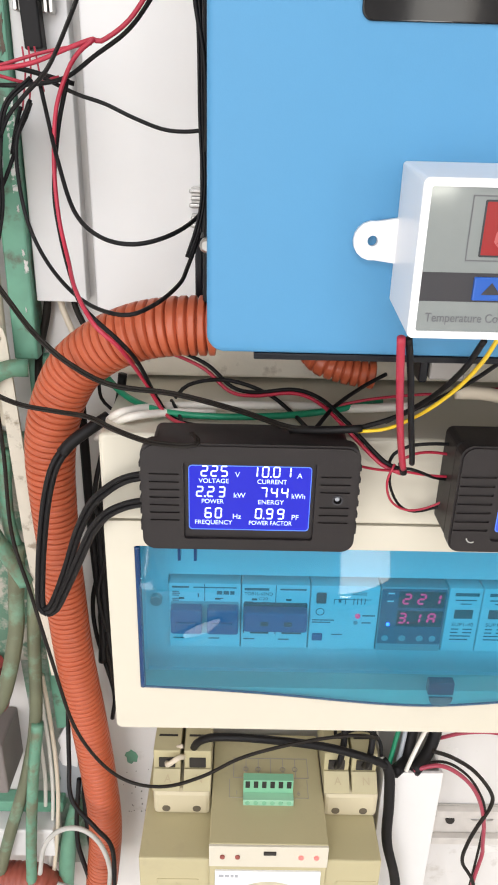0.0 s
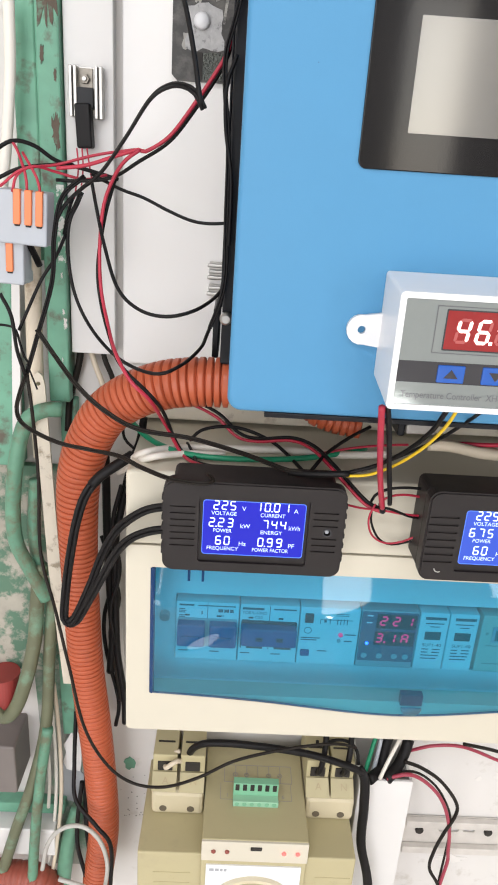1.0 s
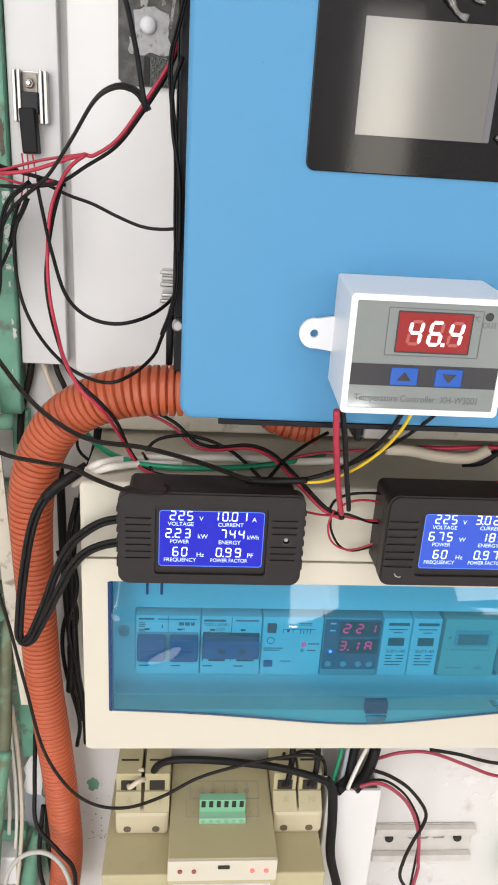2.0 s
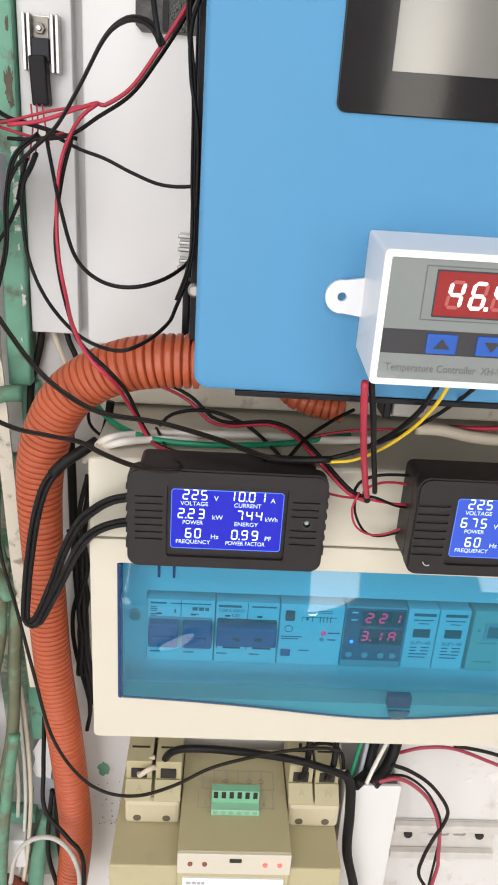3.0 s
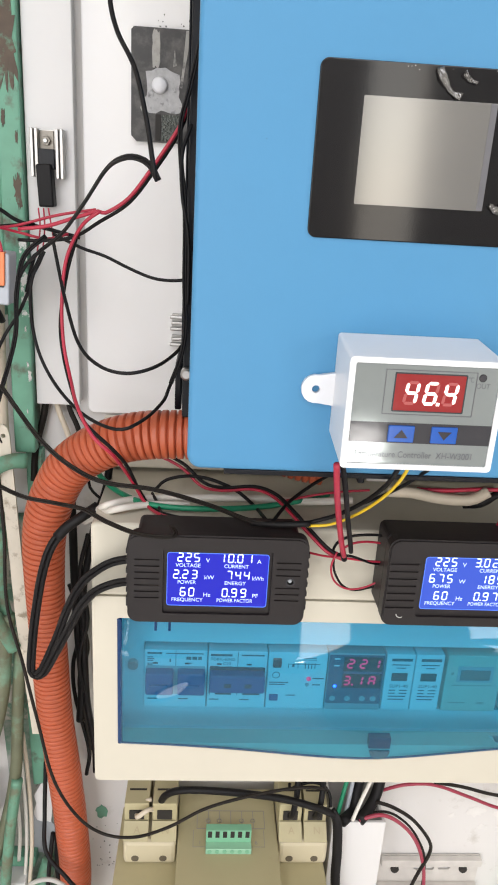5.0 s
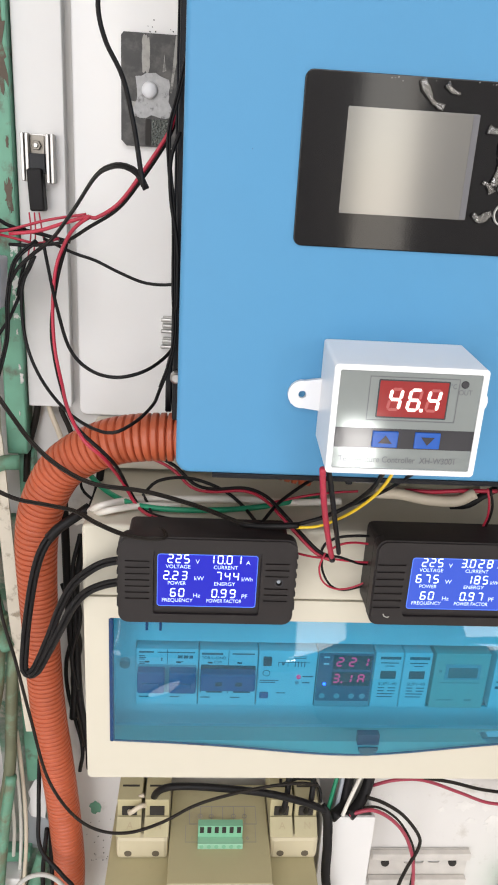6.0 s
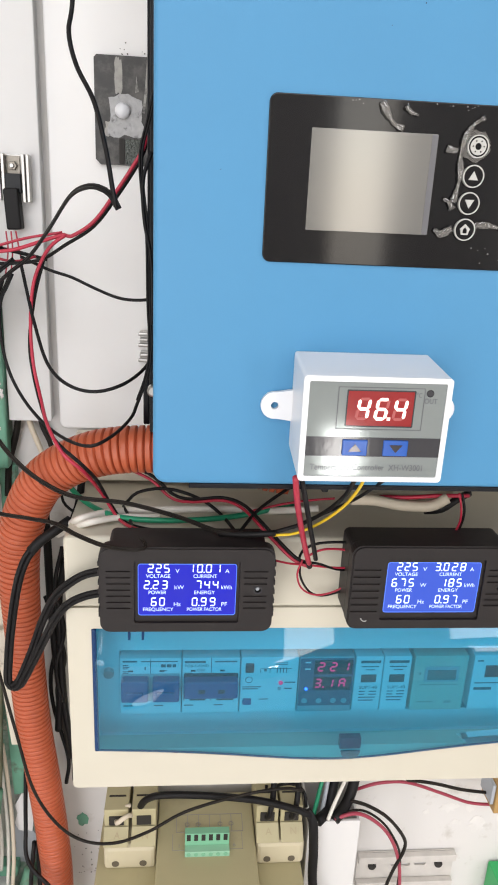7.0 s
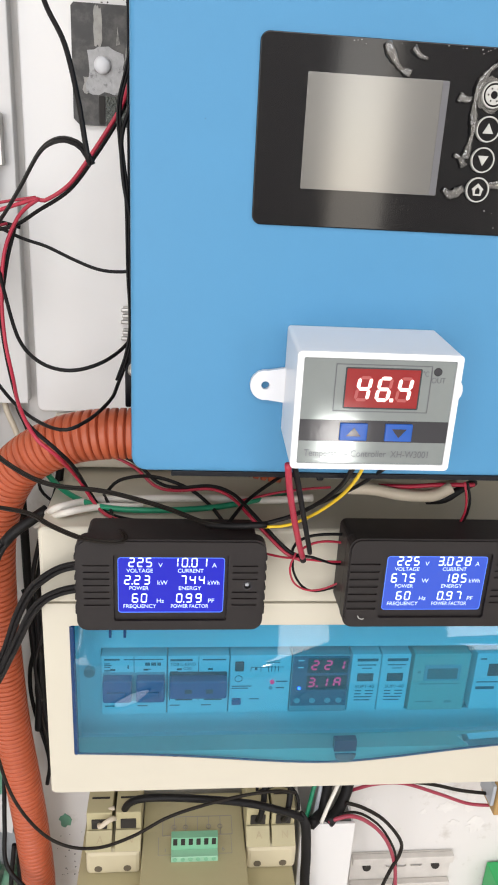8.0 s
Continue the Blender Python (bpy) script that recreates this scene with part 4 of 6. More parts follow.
# ---- green painted steel and clutter at the edge ----
st = tagged(part("steel_strut", box(-0.1090, -0.0964, 0.1330, WY - 0.0005, 1.3460, 1.86, 0.0012), GREENPAINT), "green painted steel strut with chipped paint", "strut")
tagged(part("steel_strut", box(-0.1220, -0.1095, 0.1365, WY - 0.0005, 1.4300, 1.86, 0.0012), GREENPAINT), "green painted steel strut with chipped paint", "strut")
tagged(part("steel_strut", box(-0.1600, -0.1290, 0.1365, WY - 0.0005, 1.3000, 1.4300, 0.0012), GREENPAINT), "green painted steel strut end with chipped paint", "strut")
tagged(part("steel_strut", box(-0.1050, -0.0945, 0.1420, WY - 0.0005, 1.0860, 1.3455, 0.0010), GREENPAINT), "green painted steel strip running down the wall", "strut")
scraped = mat("scraped_paint", (0.14, 0.34, 0.23), 0.6, vary=0.2, scale=90, bump=0.5, bump_scale=250, stain=(0.74, 0.75, 0.72), stain_scale=240, stain_at=(0.47, 0.53))
part("scraped_edge", box(-0.1005, -0.0964, 0.13275, 0.1335, 1.4300, 1.4720), scraped, st, "white scraped edge of the paint")
rust = mat("dark_rust_stain", (0.10, 0.075, 0.055), 0.75, vary=0.4, scale=160, bump=0.4, bump_scale=220, stain=(0.12, 0.20, 0.14), stain_scale=120, stain_at=(0.55, 0.65))
for cx, cz, w, h, sd in ((-0.1022, 1.5730, 0.0052, 0.0220, 31), (-0.0995, 1.4985, 0.0020, 0.0085, 32), (-0.1055, 1.5350, 0.0010, 0.0040, 33), (-0.0990, 1.5260, 0.0007, 0.0030, 34)):
    part("rust_patch", pierced(torn(cx, cz, w, h, sd, 44, 0.38), [], 0.1326, 0.1332), rust, st, "brown rust patch")
for cx, cz, w, h, sd in ((-0.0978, 1.3950, 0.0010, 0.0030, 41), (-0.0985, 1.4020, 0.0006, 0.0016, 45), (-0.0990, 1.4230, 0.0005, 0.0016, 42), (-0.0982, 1.4420, 0.0007, 0.0024, 43), (-0.1000, 1.3730, 0.0004, 0.0012, 44)):
    part("scraped_patch", pierced(torn(cx, cz, w, h, sd, 34, 0.6), [], 0.1325, 0.1331), WALL, st, "white scraped patch of the paint")
tagged(part("trim", pierced([(-0.1275, 1.4300), (-0.1228, 1.4300), (-0.1290, 1.3000), (-0.1340, 1.3000)], [], 0.1330, 0.1360), PVC), "narrow white painted trim beside the pipe", "trim", kind="structure")
tagged(part("junction_box", slab(-0.190, -0.1400, 1.0440, 1.0880, 0.115, WY - 0.0005, r=0.002, bev=0.0015), mat("grey_brown_plastic", (0.16, 0.14, 0.13), 0.5)), "grey-brown junction box on the wall", "junction box")
tagged(part("steel_strut", box(-0.200, -0.112, 0.138, WY - 0.0005, 0.998, 1.008, 0.001), GREENPAINT), "thin green painted rail across the wall", "strut")
wb = thing("white_box", "white plastic box low on the wall behind the pipes", "box")
part("body", slab(-0.210, -0.1180, 0.9640, 0.9900, 0.128, WY - 0.0005, r=0.002, bev=0.0012), PVC, wb)
part("lid", slab(-0.211, -0.1172, 0.9902, 0.9945, 0.126, WY - 0.0005, r=0.0015, bev=0.0010), PVC, wb)
rb = thing("ribbed_hose", "brick-red ribbed hose lying in the corner", "hose")
part("hose", sweep([(-0.20, 0.125, 0.945), (-0.16, 0.122, 0.946), (-0.128, 0.122, 0.94), (-0.118, 0.126, 0.90)], 0.014, 18, radius=lambda q: 0.0135 - 0.0012 * max(0.0, math.cos(2 * math.pi * q / 0.0042)) ** 3, step=0.0007), mat("brick_red_plastic", (0.30, 0.07, 0.045), 0.5), rb, smooth=True)
# plain cylinder in place of an unidentified red thing
tagged(part("red_object", sweep([(-0.1490, 0.130, 1.108), (-0.1490, 0.130, 1.142)], 0.0115, 36), mat("faded_red_plastic", (0.26, 0.035, 0.03), 0.5, vary=0.2, bump=0.2), smooth=False), "red cylinder standing in for an unidentified red thing behind the pipes", "pot")
tagged(part("painted_plate", box(-0.1800, -0.1060, 0.1425, WY - 0.0006, 1.1350, 1.2980, 0.001), mat("flaked_wall_paint", (0.38, 0.355, 0.30), 0.8, vary=0.35, scale=70, bump=0.5, bump_scale=200, stain=(0.095, 0.185, 0.125), stain_scale=55, stain_at=(0.46, 0.55))), "plate with flaked pale and green paint behind the pipes", "plate")
random.seed(9)
sp = [(-0.0618 + 0.0056 * random.uniform(0.55, 1.1) * math.cos(a * 0.42), 1.0425 + 0.0075 * random.uniform(0.55, 1.1) * math.sin(a * 0.42)) for a in range(15)]
tagged(part("paint_spot", pierced(sp, [], WY - 0.0006, WY - 0.0001), GREENPAINT), "green paint splash on the white wall", "paint spot", kind="structure")
for k in range(26):
    a, b, r = random.uniform(-0.082, -0.050), random.uniform(0.985, 1.03), random.uniform(0.0002, 0.0006)
    tagged(part("paint_speck", pierced(circle(a, b, r, 6), [], WY - 0.0005, WY - 0.0001), PLATEBLACK), "dark paint speck on the white wall", "paint spot", "paint specks", kind="structure")


tagged(part("steel_strut", pierced([(-0.1126, 1.1500), (-0.1017, 1.1500), (-0.1030, 1.0780), (-0.1110, 1.0775)], [], 0.1412, 0.1418), GREENPAINT), "flat green painted steel strip end", "strut")


# ---- orange conduit ----
def ribbed(q):
    """Radius of the conduit: round ribs with narrow grooves, closer and shallower where it hangs straight."""
    w = min(1.0, max(0.0, (q - 0.11) / 0.10))
    turn = q / 0.0040 if q < 0.16 else 0.16 / 0.0040 + (q - 0.16) / 0.0036
    fade = min(1.0, max(0.0, (q - 0.26) / 0.16)) - min(1.0, max(0.0, (q - 0.445) / 0.02))
    return (1 - 0.11 * w * w * (3 - 2 * w)) * 0.0131 - 0.0038 * (1 - 0.72 * fade) * max(0.0, math.cos(2 * math.pi * turn)) ** 5


# ---- cables ----
def cable(name, label, material, r, points, category="cable", twin=False, flat=1.0):
    """One cable through its bends; a twin one has two cores side by side."""
    if twin:
        bm = sweep(points, r * 0.56, 8, side=r * 0.5)
        sweep(points, r * 0.56, 8, bm, side=-r * 0.5)
    else:
        bm = sweep(points, r, 10, flat=flat)
    return tagged(part(name, bm, material, smooth=True), label, category, "loose cables" if category == "cable" else "")


cable("black_cable", "thin black cable hanging in a loose tangle", BLACKWIRE, 0.00100, [(-0.0335, 0.0530, 1.6300), (-0.0359, 0.0500, 1.5894), (-0.0372, 0.0450, 1.5759), (-0.0337, 0.0400, 1.5628), (-0.0256, 0.0300, 1.5484), (-0.0203, 0.0220, 1.5301), (-0.0172, 0.0160, 1.5150), (-0.0158, 0.0143, 1.5082)])
cable("black_cable", "thin black cable hanging in a loose tangle", BLACKWIRE, 0.00128, [(-0.0147, 0.0143, 1.5073), (-0.0181, 0.0160, 1.5128), (-0.0235, 0.0200, 1.5154), (-0.0302, 0.0270, 1.5151), (-0.0386, 0.0400, 1.5107), (-0.0514, 0.0600, 1.4963), (-0.0658, 0.0800, 1.4812), (-0.0783, 0.0900, 1.4719), (-0.0866, 0.0930, 1.4643), (-0.0920, 0.0950, 1.4556)], twin=True)
cable("black_cable", "thin black cable hanging in a loose tangle", BLACKWIRE, 0.00119, [(-0.0775, 0.0980, 1.4783), (-0.0884, 0.0950, 1.4676), (-0.0931, 0.0950, 1.4481), (-0.0959, 0.0980, 1.4246), (-0.1059, 0.1000, 1.3932), (-0.1121, 0.1000, 1.3737)], twin=True)
cable("dark_cable", "dusty dark brown cable hanging loosely", GREYWIRE, 0.00118, [(-0.1121, 0.1000, 1.3737), (-0.1172, 0.1000, 1.3602), (-0.1184, 0.0980, 1.3508), (-0.1116, 0.0900, 1.3456), (-0.0901, 0.0720, 1.3444), (-0.0718, 0.0700, 1.3417), (-0.0551, 0.0600, 1.3433), (-0.0414, 0.0450, 1.3441), (-0.0260, 0.0320, 1.3447), (-0.0134, 0.0260, 1.3458), (-0.0061, 0.0260, 1.3462), (-0.0052, 0.0300, 1.3468), (-0.0077, 0.0360, 1.3470)], twin=True)
cable("red_cable", "red cable among the black ones", REDWIRE, 0.00096, [(-0.0057, 0.0980, 1.5501), (-0.0074, 0.0900, 1.5416), (-0.0105, 0.0850, 1.5321), (-0.0230, 0.0860, 1.5136), (-0.0344, 0.0870, 1.4990), (-0.0458, 0.0875, 1.4915), (-0.0493, 0.0880, 1.4921), (-0.0605, 0.0900, 1.4886), (-0.0756, 0.0930, 1.4835), (-0.0905, 0.0950, 1.4811)])
cable("black_cable", "thin black cable hanging in a loose tangle", BLACKWIRE, 0.00091, [(-0.0039, 0.0950, 1.5663), (-0.0066, 0.0900, 1.5416), (-0.0117, 0.0900, 1.5284), (-0.0234, 0.0910, 1.5109), (-0.0349, 0.0910, 1.4966), (-0.0497, 0.0930, 1.4868), (-0.0635, 0.0960, 1.4785), (-0.0800, 0.0980, 1.4758), (-0.0922, 0.1000, 1.4755)])
cable("red_cable", "red cable among the black ones", REDWIRE, 0.00093, [(-0.0483, 0.0870, 1.4922), (-0.0551, 0.0880, 1.4874), (-0.0608, 0.0900, 1.4802), (-0.0669, 0.0920, 1.4660), (-0.0694, 0.0920, 1.4452), (-0.0686, 0.0900, 1.4242), (-0.0636, 0.0800, 1.4082), (-0.0565, 0.0600, 1.3988), (-0.0473, 0.0480, 1.3880), (-0.0379, 0.0500, 1.3778), (-0.0316, 0.0700, 1.3577), (-0.0233, 0.0756, 1.3401), (-0.0127, 0.0616, 1.3401), (0.0076, 0.0536, 1.3401), (0.0274, 0.0533, 1.3401)])
cable("black_cable", "thin black cable hanging in a loose tangle", BLACKWIRE, 0.00098, [(-0.0614, 0.0930, 1.4783), (-0.0671, 0.0950, 1.4598), (-0.0712, 0.0960, 1.4353), (-0.0697, 0.0940, 1.4170), (-0.0603, 0.0700, 1.4018), (-0.0526, 0.0550, 1.3930), (-0.0382, 0.0520, 1.3801), (-0.0321, 0.0600, 1.3684), (-0.0269, 0.0800, 1.3450), (-0.0183, 0.0725, 1.3382), (0.0011, 0.0627, 1.3382), (0.0276, 0.0600, 1.3382)])
cable("black_cable", "thin black cable hanging in a loose tangle", BLACKWIRE, 0.00084, [(-0.0745, 0.1000, 1.4794), (-0.0600, 0.1000, 1.4731), (-0.0482, 0.1000, 1.4696), (-0.0360, 0.0980, 1.4645), (-0.0237, 0.0950, 1.4604), (-0.0140, 0.0930, 1.4596), (-0.0050, 0.0920, 1.4605)])
cable("black_cable", "thin black cable hanging in a loose tangle", BLACKWIRE, 0.00091, [(-0.0746, 0.1000, 1.4765), (-0.0711, 0.0950, 1.4625), (-0.0661, 0.0850, 1.4480), (-0.0572, 0.0700, 1.4291), (-0.0457, 0.0600, 1.4208), (-0.0316, 0.0550, 1.4188), (-0.0175, 0.0600, 1.4219), (-0.0071, 0.0750, 1.4280), (-0.0042, 0.0850, 1.4358), (-0.0053, 0.0900, 1.4485)])
cable("black_cable", "thin black cable hanging in a loose tangle", BLACKWIRE, 0.00091, [(-0.0792, 0.1000, 1.4704), (-0.0864, 0.0980, 1.4525), (-0.0854, 0.0980, 1.4249), (-0.0754, 0.0900, 1.4050), (-0.0572, 0.0720, 1.3926), (-0.0360, 0.0480, 1.3923), (-0.0241, 0.0550, 1.3950), (-0.0153, 0.0700, 1.4004), (-0.0125, 0.0800, 1.4055), (-0.0077, 0.0880, 1.4194), (-0.0050, 0.0900, 1.4363)])
cable("black_cable", "thin black cable hanging in a loose tangle", BLACKWIRE, 0.00105, [(0.0002, 0.0580, 1.5690), (-0.0049, 0.0580, 1.5461), (-0.0084, 0.0580, 1.5317), (-0.0080, 0.0580, 1.5173), (-0.0056, 0.0580, 1.4951), (-0.0050, 0.0580, 1.4636), (-0.0041, 0.0580, 1.4416), (-0.0060, 0.0580, 1.4272), (-0.0105, 0.0580, 1.4138)], twin=True)
cable("black_cable", "thin black cable hanging in a loose tangle", BLACKWIRE, 0.00091, [(-0.0036, 0.0580, 1.5319), (-0.0075, 0.0580, 1.5196), (-0.0070, 0.0580, 1.5025), (-0.0037, 0.0580, 1.4823), (-0.0032, 0.0580, 1.4529)])
cable("red_cable", "red cable among the black ones", REDWIRE, 0.00042, [(-0.0848, 0.1150, 1.4911), (-0.0836, 0.1120, 1.4810), (-0.0852, 0.1080, 1.4663)])
cable("red_cable", "red cable among the black ones", REDWIRE, 0.00042, [(-0.0821, 0.1150, 1.4912), (-0.0812, 0.1120, 1.4811), (-0.0821, 0.1080, 1.4680)])
cable("red_cable", "red cable among the black ones", REDWIRE, 0.00042, [(-0.0796, 0.1150, 1.4913), (-0.0771, 0.1120, 1.4784), (-0.0761, 0.1120, 1.4739)])
cable("cable_sleeve", "black heat-shrink sleeve on thin leads", BLACKWIRE, 0.00133, [(-0.0817, 0.1080, 1.4695), (-0.0839, 0.1060, 1.4636), (-0.0877, 0.1040, 1.4561), (-0.0894, 0.1020, 1.4487)])
cable("cable_sleeve", "black heat-shrink sleeve on thin leads", BLACKWIRE, 0.00091, [(-0.0857, 0.1080, 1.4678), (-0.0876, 0.1070, 1.4618), (-0.0893, 0.1050, 1.4544)])
cable("black_cable", "thin black cable hanging in a loose tangle", BLACKWIRE, 0.00091, [(-0.0888, 0.1020, 1.4488), (-0.0944, 0.1000, 1.4366), (-0.1027, 0.1000, 1.4237), (-0.1152, 0.1000, 1.3974)])
cable("dark_cable", "dusty dark brown cable hanging loosely", GREYWIRE, 0.00126, [(-0.1028, 0.0900, 1.4007), (-0.0931, 0.0850, 1.3890), (-0.0785, 0.0720, 1.3768), (-0.0633, 0.0680, 1.3648), (-0.0457, 0.0700, 1.3549), (-0.0181, 0.0700, 1.3514), (0.0102, 0.0600, 1.3482), (0.0314, 0.0450, 1.3470), (0.0430, 0.0400, 1.3477)], twin=True)
cable("cable_sleeve", "black printed heat-shrink sleeve on a cable joint", BLACKWIRE, 0.00168, [(0.0329, 0.0450, 1.3457), (0.0430, 0.0400, 1.3477), (0.0543, 0.0360, 1.3500), (0.0615, 0.0350, 1.3510)])
cable("yellow_cable", "yellow lead of the temperature controller", YELLOWWIRE, 0.00074, [(0.0601, 0.0350, 1.3497), (0.0709, 0.0300, 1.3534), (0.0812, 0.0200, 1.3642), (0.0879, 0.0050, 1.3793), (0.0901, -0.0100, 1.3937), (0.0911, -0.0180, 1.4041)])
cable("black_cable", "thin black cable hanging in a loose tangle", BLACKWIRE, 0.00105, [(0.0603, 0.0370, 1.3503), (0.0739, 0.0330, 1.3571), (0.0834, 0.0200, 1.3703), (0.0873, 0.0000, 1.3874), (0.0868, -0.0180, 1.4030)])
cable("black_cable", "thin black cable hanging in a loose tangle", BLACKWIRE, 0.00084, [(0.0740, 0.0500, 1.3480), (0.0894, 0.0400, 1.3613), (0.0981, 0.0200, 1.3774), (0.1023, 0.0000, 1.3932), (0.1012, -0.0150, 1.4022)])
cable("red_cable", "thick red lead hanging from the temperature controller", REDWIRE, 0.00138, [(0.0606, -0.0200, 1.4040), (0.0634, -0.0120, 1.3897), (0.0698, 0.0080, 1.3666), (0.0760, 0.0250, 1.3459), (0.0801, 0.0350, 1.3335)])
cable("black_cable", "thick black lead hanging from the temperature controller", BLACKWIRE, 0.00120, [(0.0634, -0.0180, 1.4032), (0.0679, -0.0080, 1.3881), (0.0749, 0.0120, 1.3648), (0.0818, 0.0300, 1.3418), (0.0835, 0.0350, 1.3359)])
cable("red_cable", "red cable among the black ones", REDWIRE, 0.00060, [(0.0627, 0.0500, 1.3273), (0.0720, 0.0450, 1.3278), (0.0809, 0.0400, 1.3297), (0.0938, 0.0450, 1.3256), (0.1071, 0.0480, 1.3235)])
cable("black_cable", "thin black cable hanging in a loose tangle", BLACKWIRE, 0.00070, [(0.0765, 0.0450, 1.3286), (0.0852, 0.0420, 1.3298), (0.0973, 0.0460, 1.3240), (0.1078, 0.0500, 1.3210)])
cable("red_cable", "red cable among the black ones", REDWIRE, 0.00054, [(0.0776, 0.0400, 1.3330), (0.0752, 0.0400, 1.3245), (0.0788, 0.0450, 1.3130), (0.0871, 0.0500, 1.3056), (0.0971, 0.0520, 1.3056), (0.1087, 0.0500, 1.3132)])
cable("black_cable", "thin black cable hanging in a loose tangle", BLACKWIRE, 0.00063, [(0.0773, 0.0450, 1.3303), (0.0779, 0.0450, 1.3200), (0.0844, 0.0500, 1.3077), (0.0926, 0.0530, 1.3031), (0.1021, 0.0530, 1.3055), (0.1092, 0.0500, 1.3089)])
cable("black_cable", "thin black cable hanging in a loose tangle", BLACKWIRE, 0.00154, [(0.0791, 0.0340, 1.3360), (0.0810, 0.0370, 1.3304)])
cable("black_cable", "thin black cable hanging in a loose tangle", BLACKWIRE, 0.00077, [(0.0773, 0.0500, 1.3276), (0.0790, 0.0500, 1.3329), (0.0858, 0.0500, 1.3371), (0.0966, 0.0500, 1.3384), (0.1081, 0.0520, 1.3370)])
cable("red_cable", "red cable among the black ones", REDWIRE, 0.00066, [(0.0808, 0.0450, 1.3321), (0.0871, 0.0470, 1.3346), (0.0954, 0.0500, 1.3343), (0.1070, 0.0520, 1.3322)])
cable("red_cable", "red cable among the black ones", REDWIRE, 0.00090, [(-0.0339, 0.1000, 1.3637), (-0.0206, 0.0980, 1.3613), (-0.0056, 0.0950, 1.3552), (0.0063, 0.0900, 1.3462), (0.0179, 0.0850, 1.3459), (0.0354, 0.0780, 1.3502), (0.0463, 0.0700, 1.3492), (0.0557, 0.0550, 1.3451), (0.0624, 0.0500, 1.3393), (0.0733, 0.0450, 1.3302), (0.0814, 0.0420, 1.3276)])
cable("black_cable", "thin black cable hanging in a loose tangle", BLACKWIRE, 0.00098, [(-0.0329, 0.1000, 1.3655), (-0.0196, 0.0980, 1.3635), (-0.0043, 0.0950, 1.3574), (0.0076, 0.0900, 1.3484), (0.0188, 0.0850, 1.3477), (0.0360, 0.0780, 1.3519), (0.0475, 0.0700, 1.3509), (0.0569, 0.0550, 1.3468), (0.0635, 0.0500, 1.3410), (0.0744, 0.0450, 1.3316), (0.0820, 0.0430, 1.3288)])
cable("black_cable", "thin black cable hanging in a loose tangle", BLACKWIRE, 0.00098, [(-0.0203, 0.0950, 1.3404), (-0.0137, 0.0950, 1.3471), (-0.0004, 0.0920, 1.3512), (0.0128, 0.0880, 1.3508), (0.0261, 0.0850, 1.3461), (0.0360, 0.0800, 1.3397), (0.0421, 0.0600, 1.3399)])
cable("black_cable", "thin black cable hanging in a loose tangle", BLACKWIRE, 0.00098, [(0.0438, 0.0500, 1.3438), (0.0538, 0.0650, 1.3489), (0.0679, 0.0800, 1.3531), (0.0804, 0.0900, 1.3564)])
cable("red_cable", "red cable among the black ones", REDWIRE, 0.00072, [(0.0522, 0.0800, 1.3427), (0.0723, 0.0850, 1.3453), (0.0898, 0.0900, 1.3458), (0.1033, 0.0900, 1.3470)])
cable("black_cable", "thin black cable hanging in a loose tangle", BLACKWIRE, 0.00084, [(-0.0213, 0.0880, 1.3416), (-0.0170, 0.0765, 1.3398), (-0.0122, 0.0551, 1.3398), (-0.0079, 0.0500, 1.3358)])
cable("white_cable", "white sheathed cable along the wall", WHITEWIRE, 0.00221, [(-0.0595, 0.1100, 1.3155), (-0.0450, 0.0735, 1.3394), (-0.0289, 0.0837, 1.3394), (-0.0000, 0.0879, 1.3394), (0.0331, 0.0900, 1.3394), (0.0664, 0.0881, 1.3394), (0.0937, 0.0900, 1.3405)])
cable("white_cable", "white sheathed cable along the wall", WHITEWIRE, 0.00187, [(-0.0635, 0.1120, 1.3106), (-0.0410, 0.0673, 1.3397), (-0.0218, 0.0766, 1.3397), (0.0004, 0.0780, 1.3397)])
cable("green_cable", "green earth cable on the enclosure", GREENWIRE, 0.00161, [(-0.0613, 0.1150, 1.3491), (-0.0477, 0.1023, 1.3400), (-0.0320, 0.0829, 1.3400), (-0.0152, 0.0740, 1.3400), (0.0102, 0.0725, 1.3400), (0.0391, 0.0773, 1.3400), (0.0665, 0.0892, 1.3400), (0.0815, 0.1000, 1.3393)])
cable("beige_cable", "beige cloth-like cable bundle", BEIGEWIRE, 0.00320, [(0.1083, 0.0700, 1.3552), (0.1214, 0.0700, 1.3548), (0.1374, 0.0680, 1.3527), (0.1538, 0.0680, 1.3525), (0.1635, 0.0680, 1.3577)])
cable("beige_cable", "beige cloth-like cable bundle", BEIGEWIRE, 0.00240, [(0.1186, 0.0850, 1.3518), (0.1391, 0.0850, 1.3502), (0.1544, 0.0800, 1.3521), (0.1709, 0.0800, 1.3548)])
cable("red_cable", "red cable among the black ones", REDWIRE, 0.00120, [(0.1259, 0.0750, 1.3549), (0.1407, 0.0700, 1.3568), (0.1569, 0.0700, 1.3580), (0.1767, 0.0700, 1.3583)])
cable("black_cable", "thin black cable hanging in a loose tangle", BLACKWIRE, 0.00224, [(0.1536, 0.0750, 1.3465), (0.1615, 0.0700, 1.3497), (0.1689, 0.0700, 1.3552), (0.1787, 0.0750, 1.3579)])
cable("red_cable", "red cable among the black ones", REDWIRE, 0.00060, [(0.1622, 0.0500, 1.3682), (0.1644, 0.0500, 1.3606), (0.1660, 0.0520, 1.3513), (0.1653, 0.0550, 1.3422)])
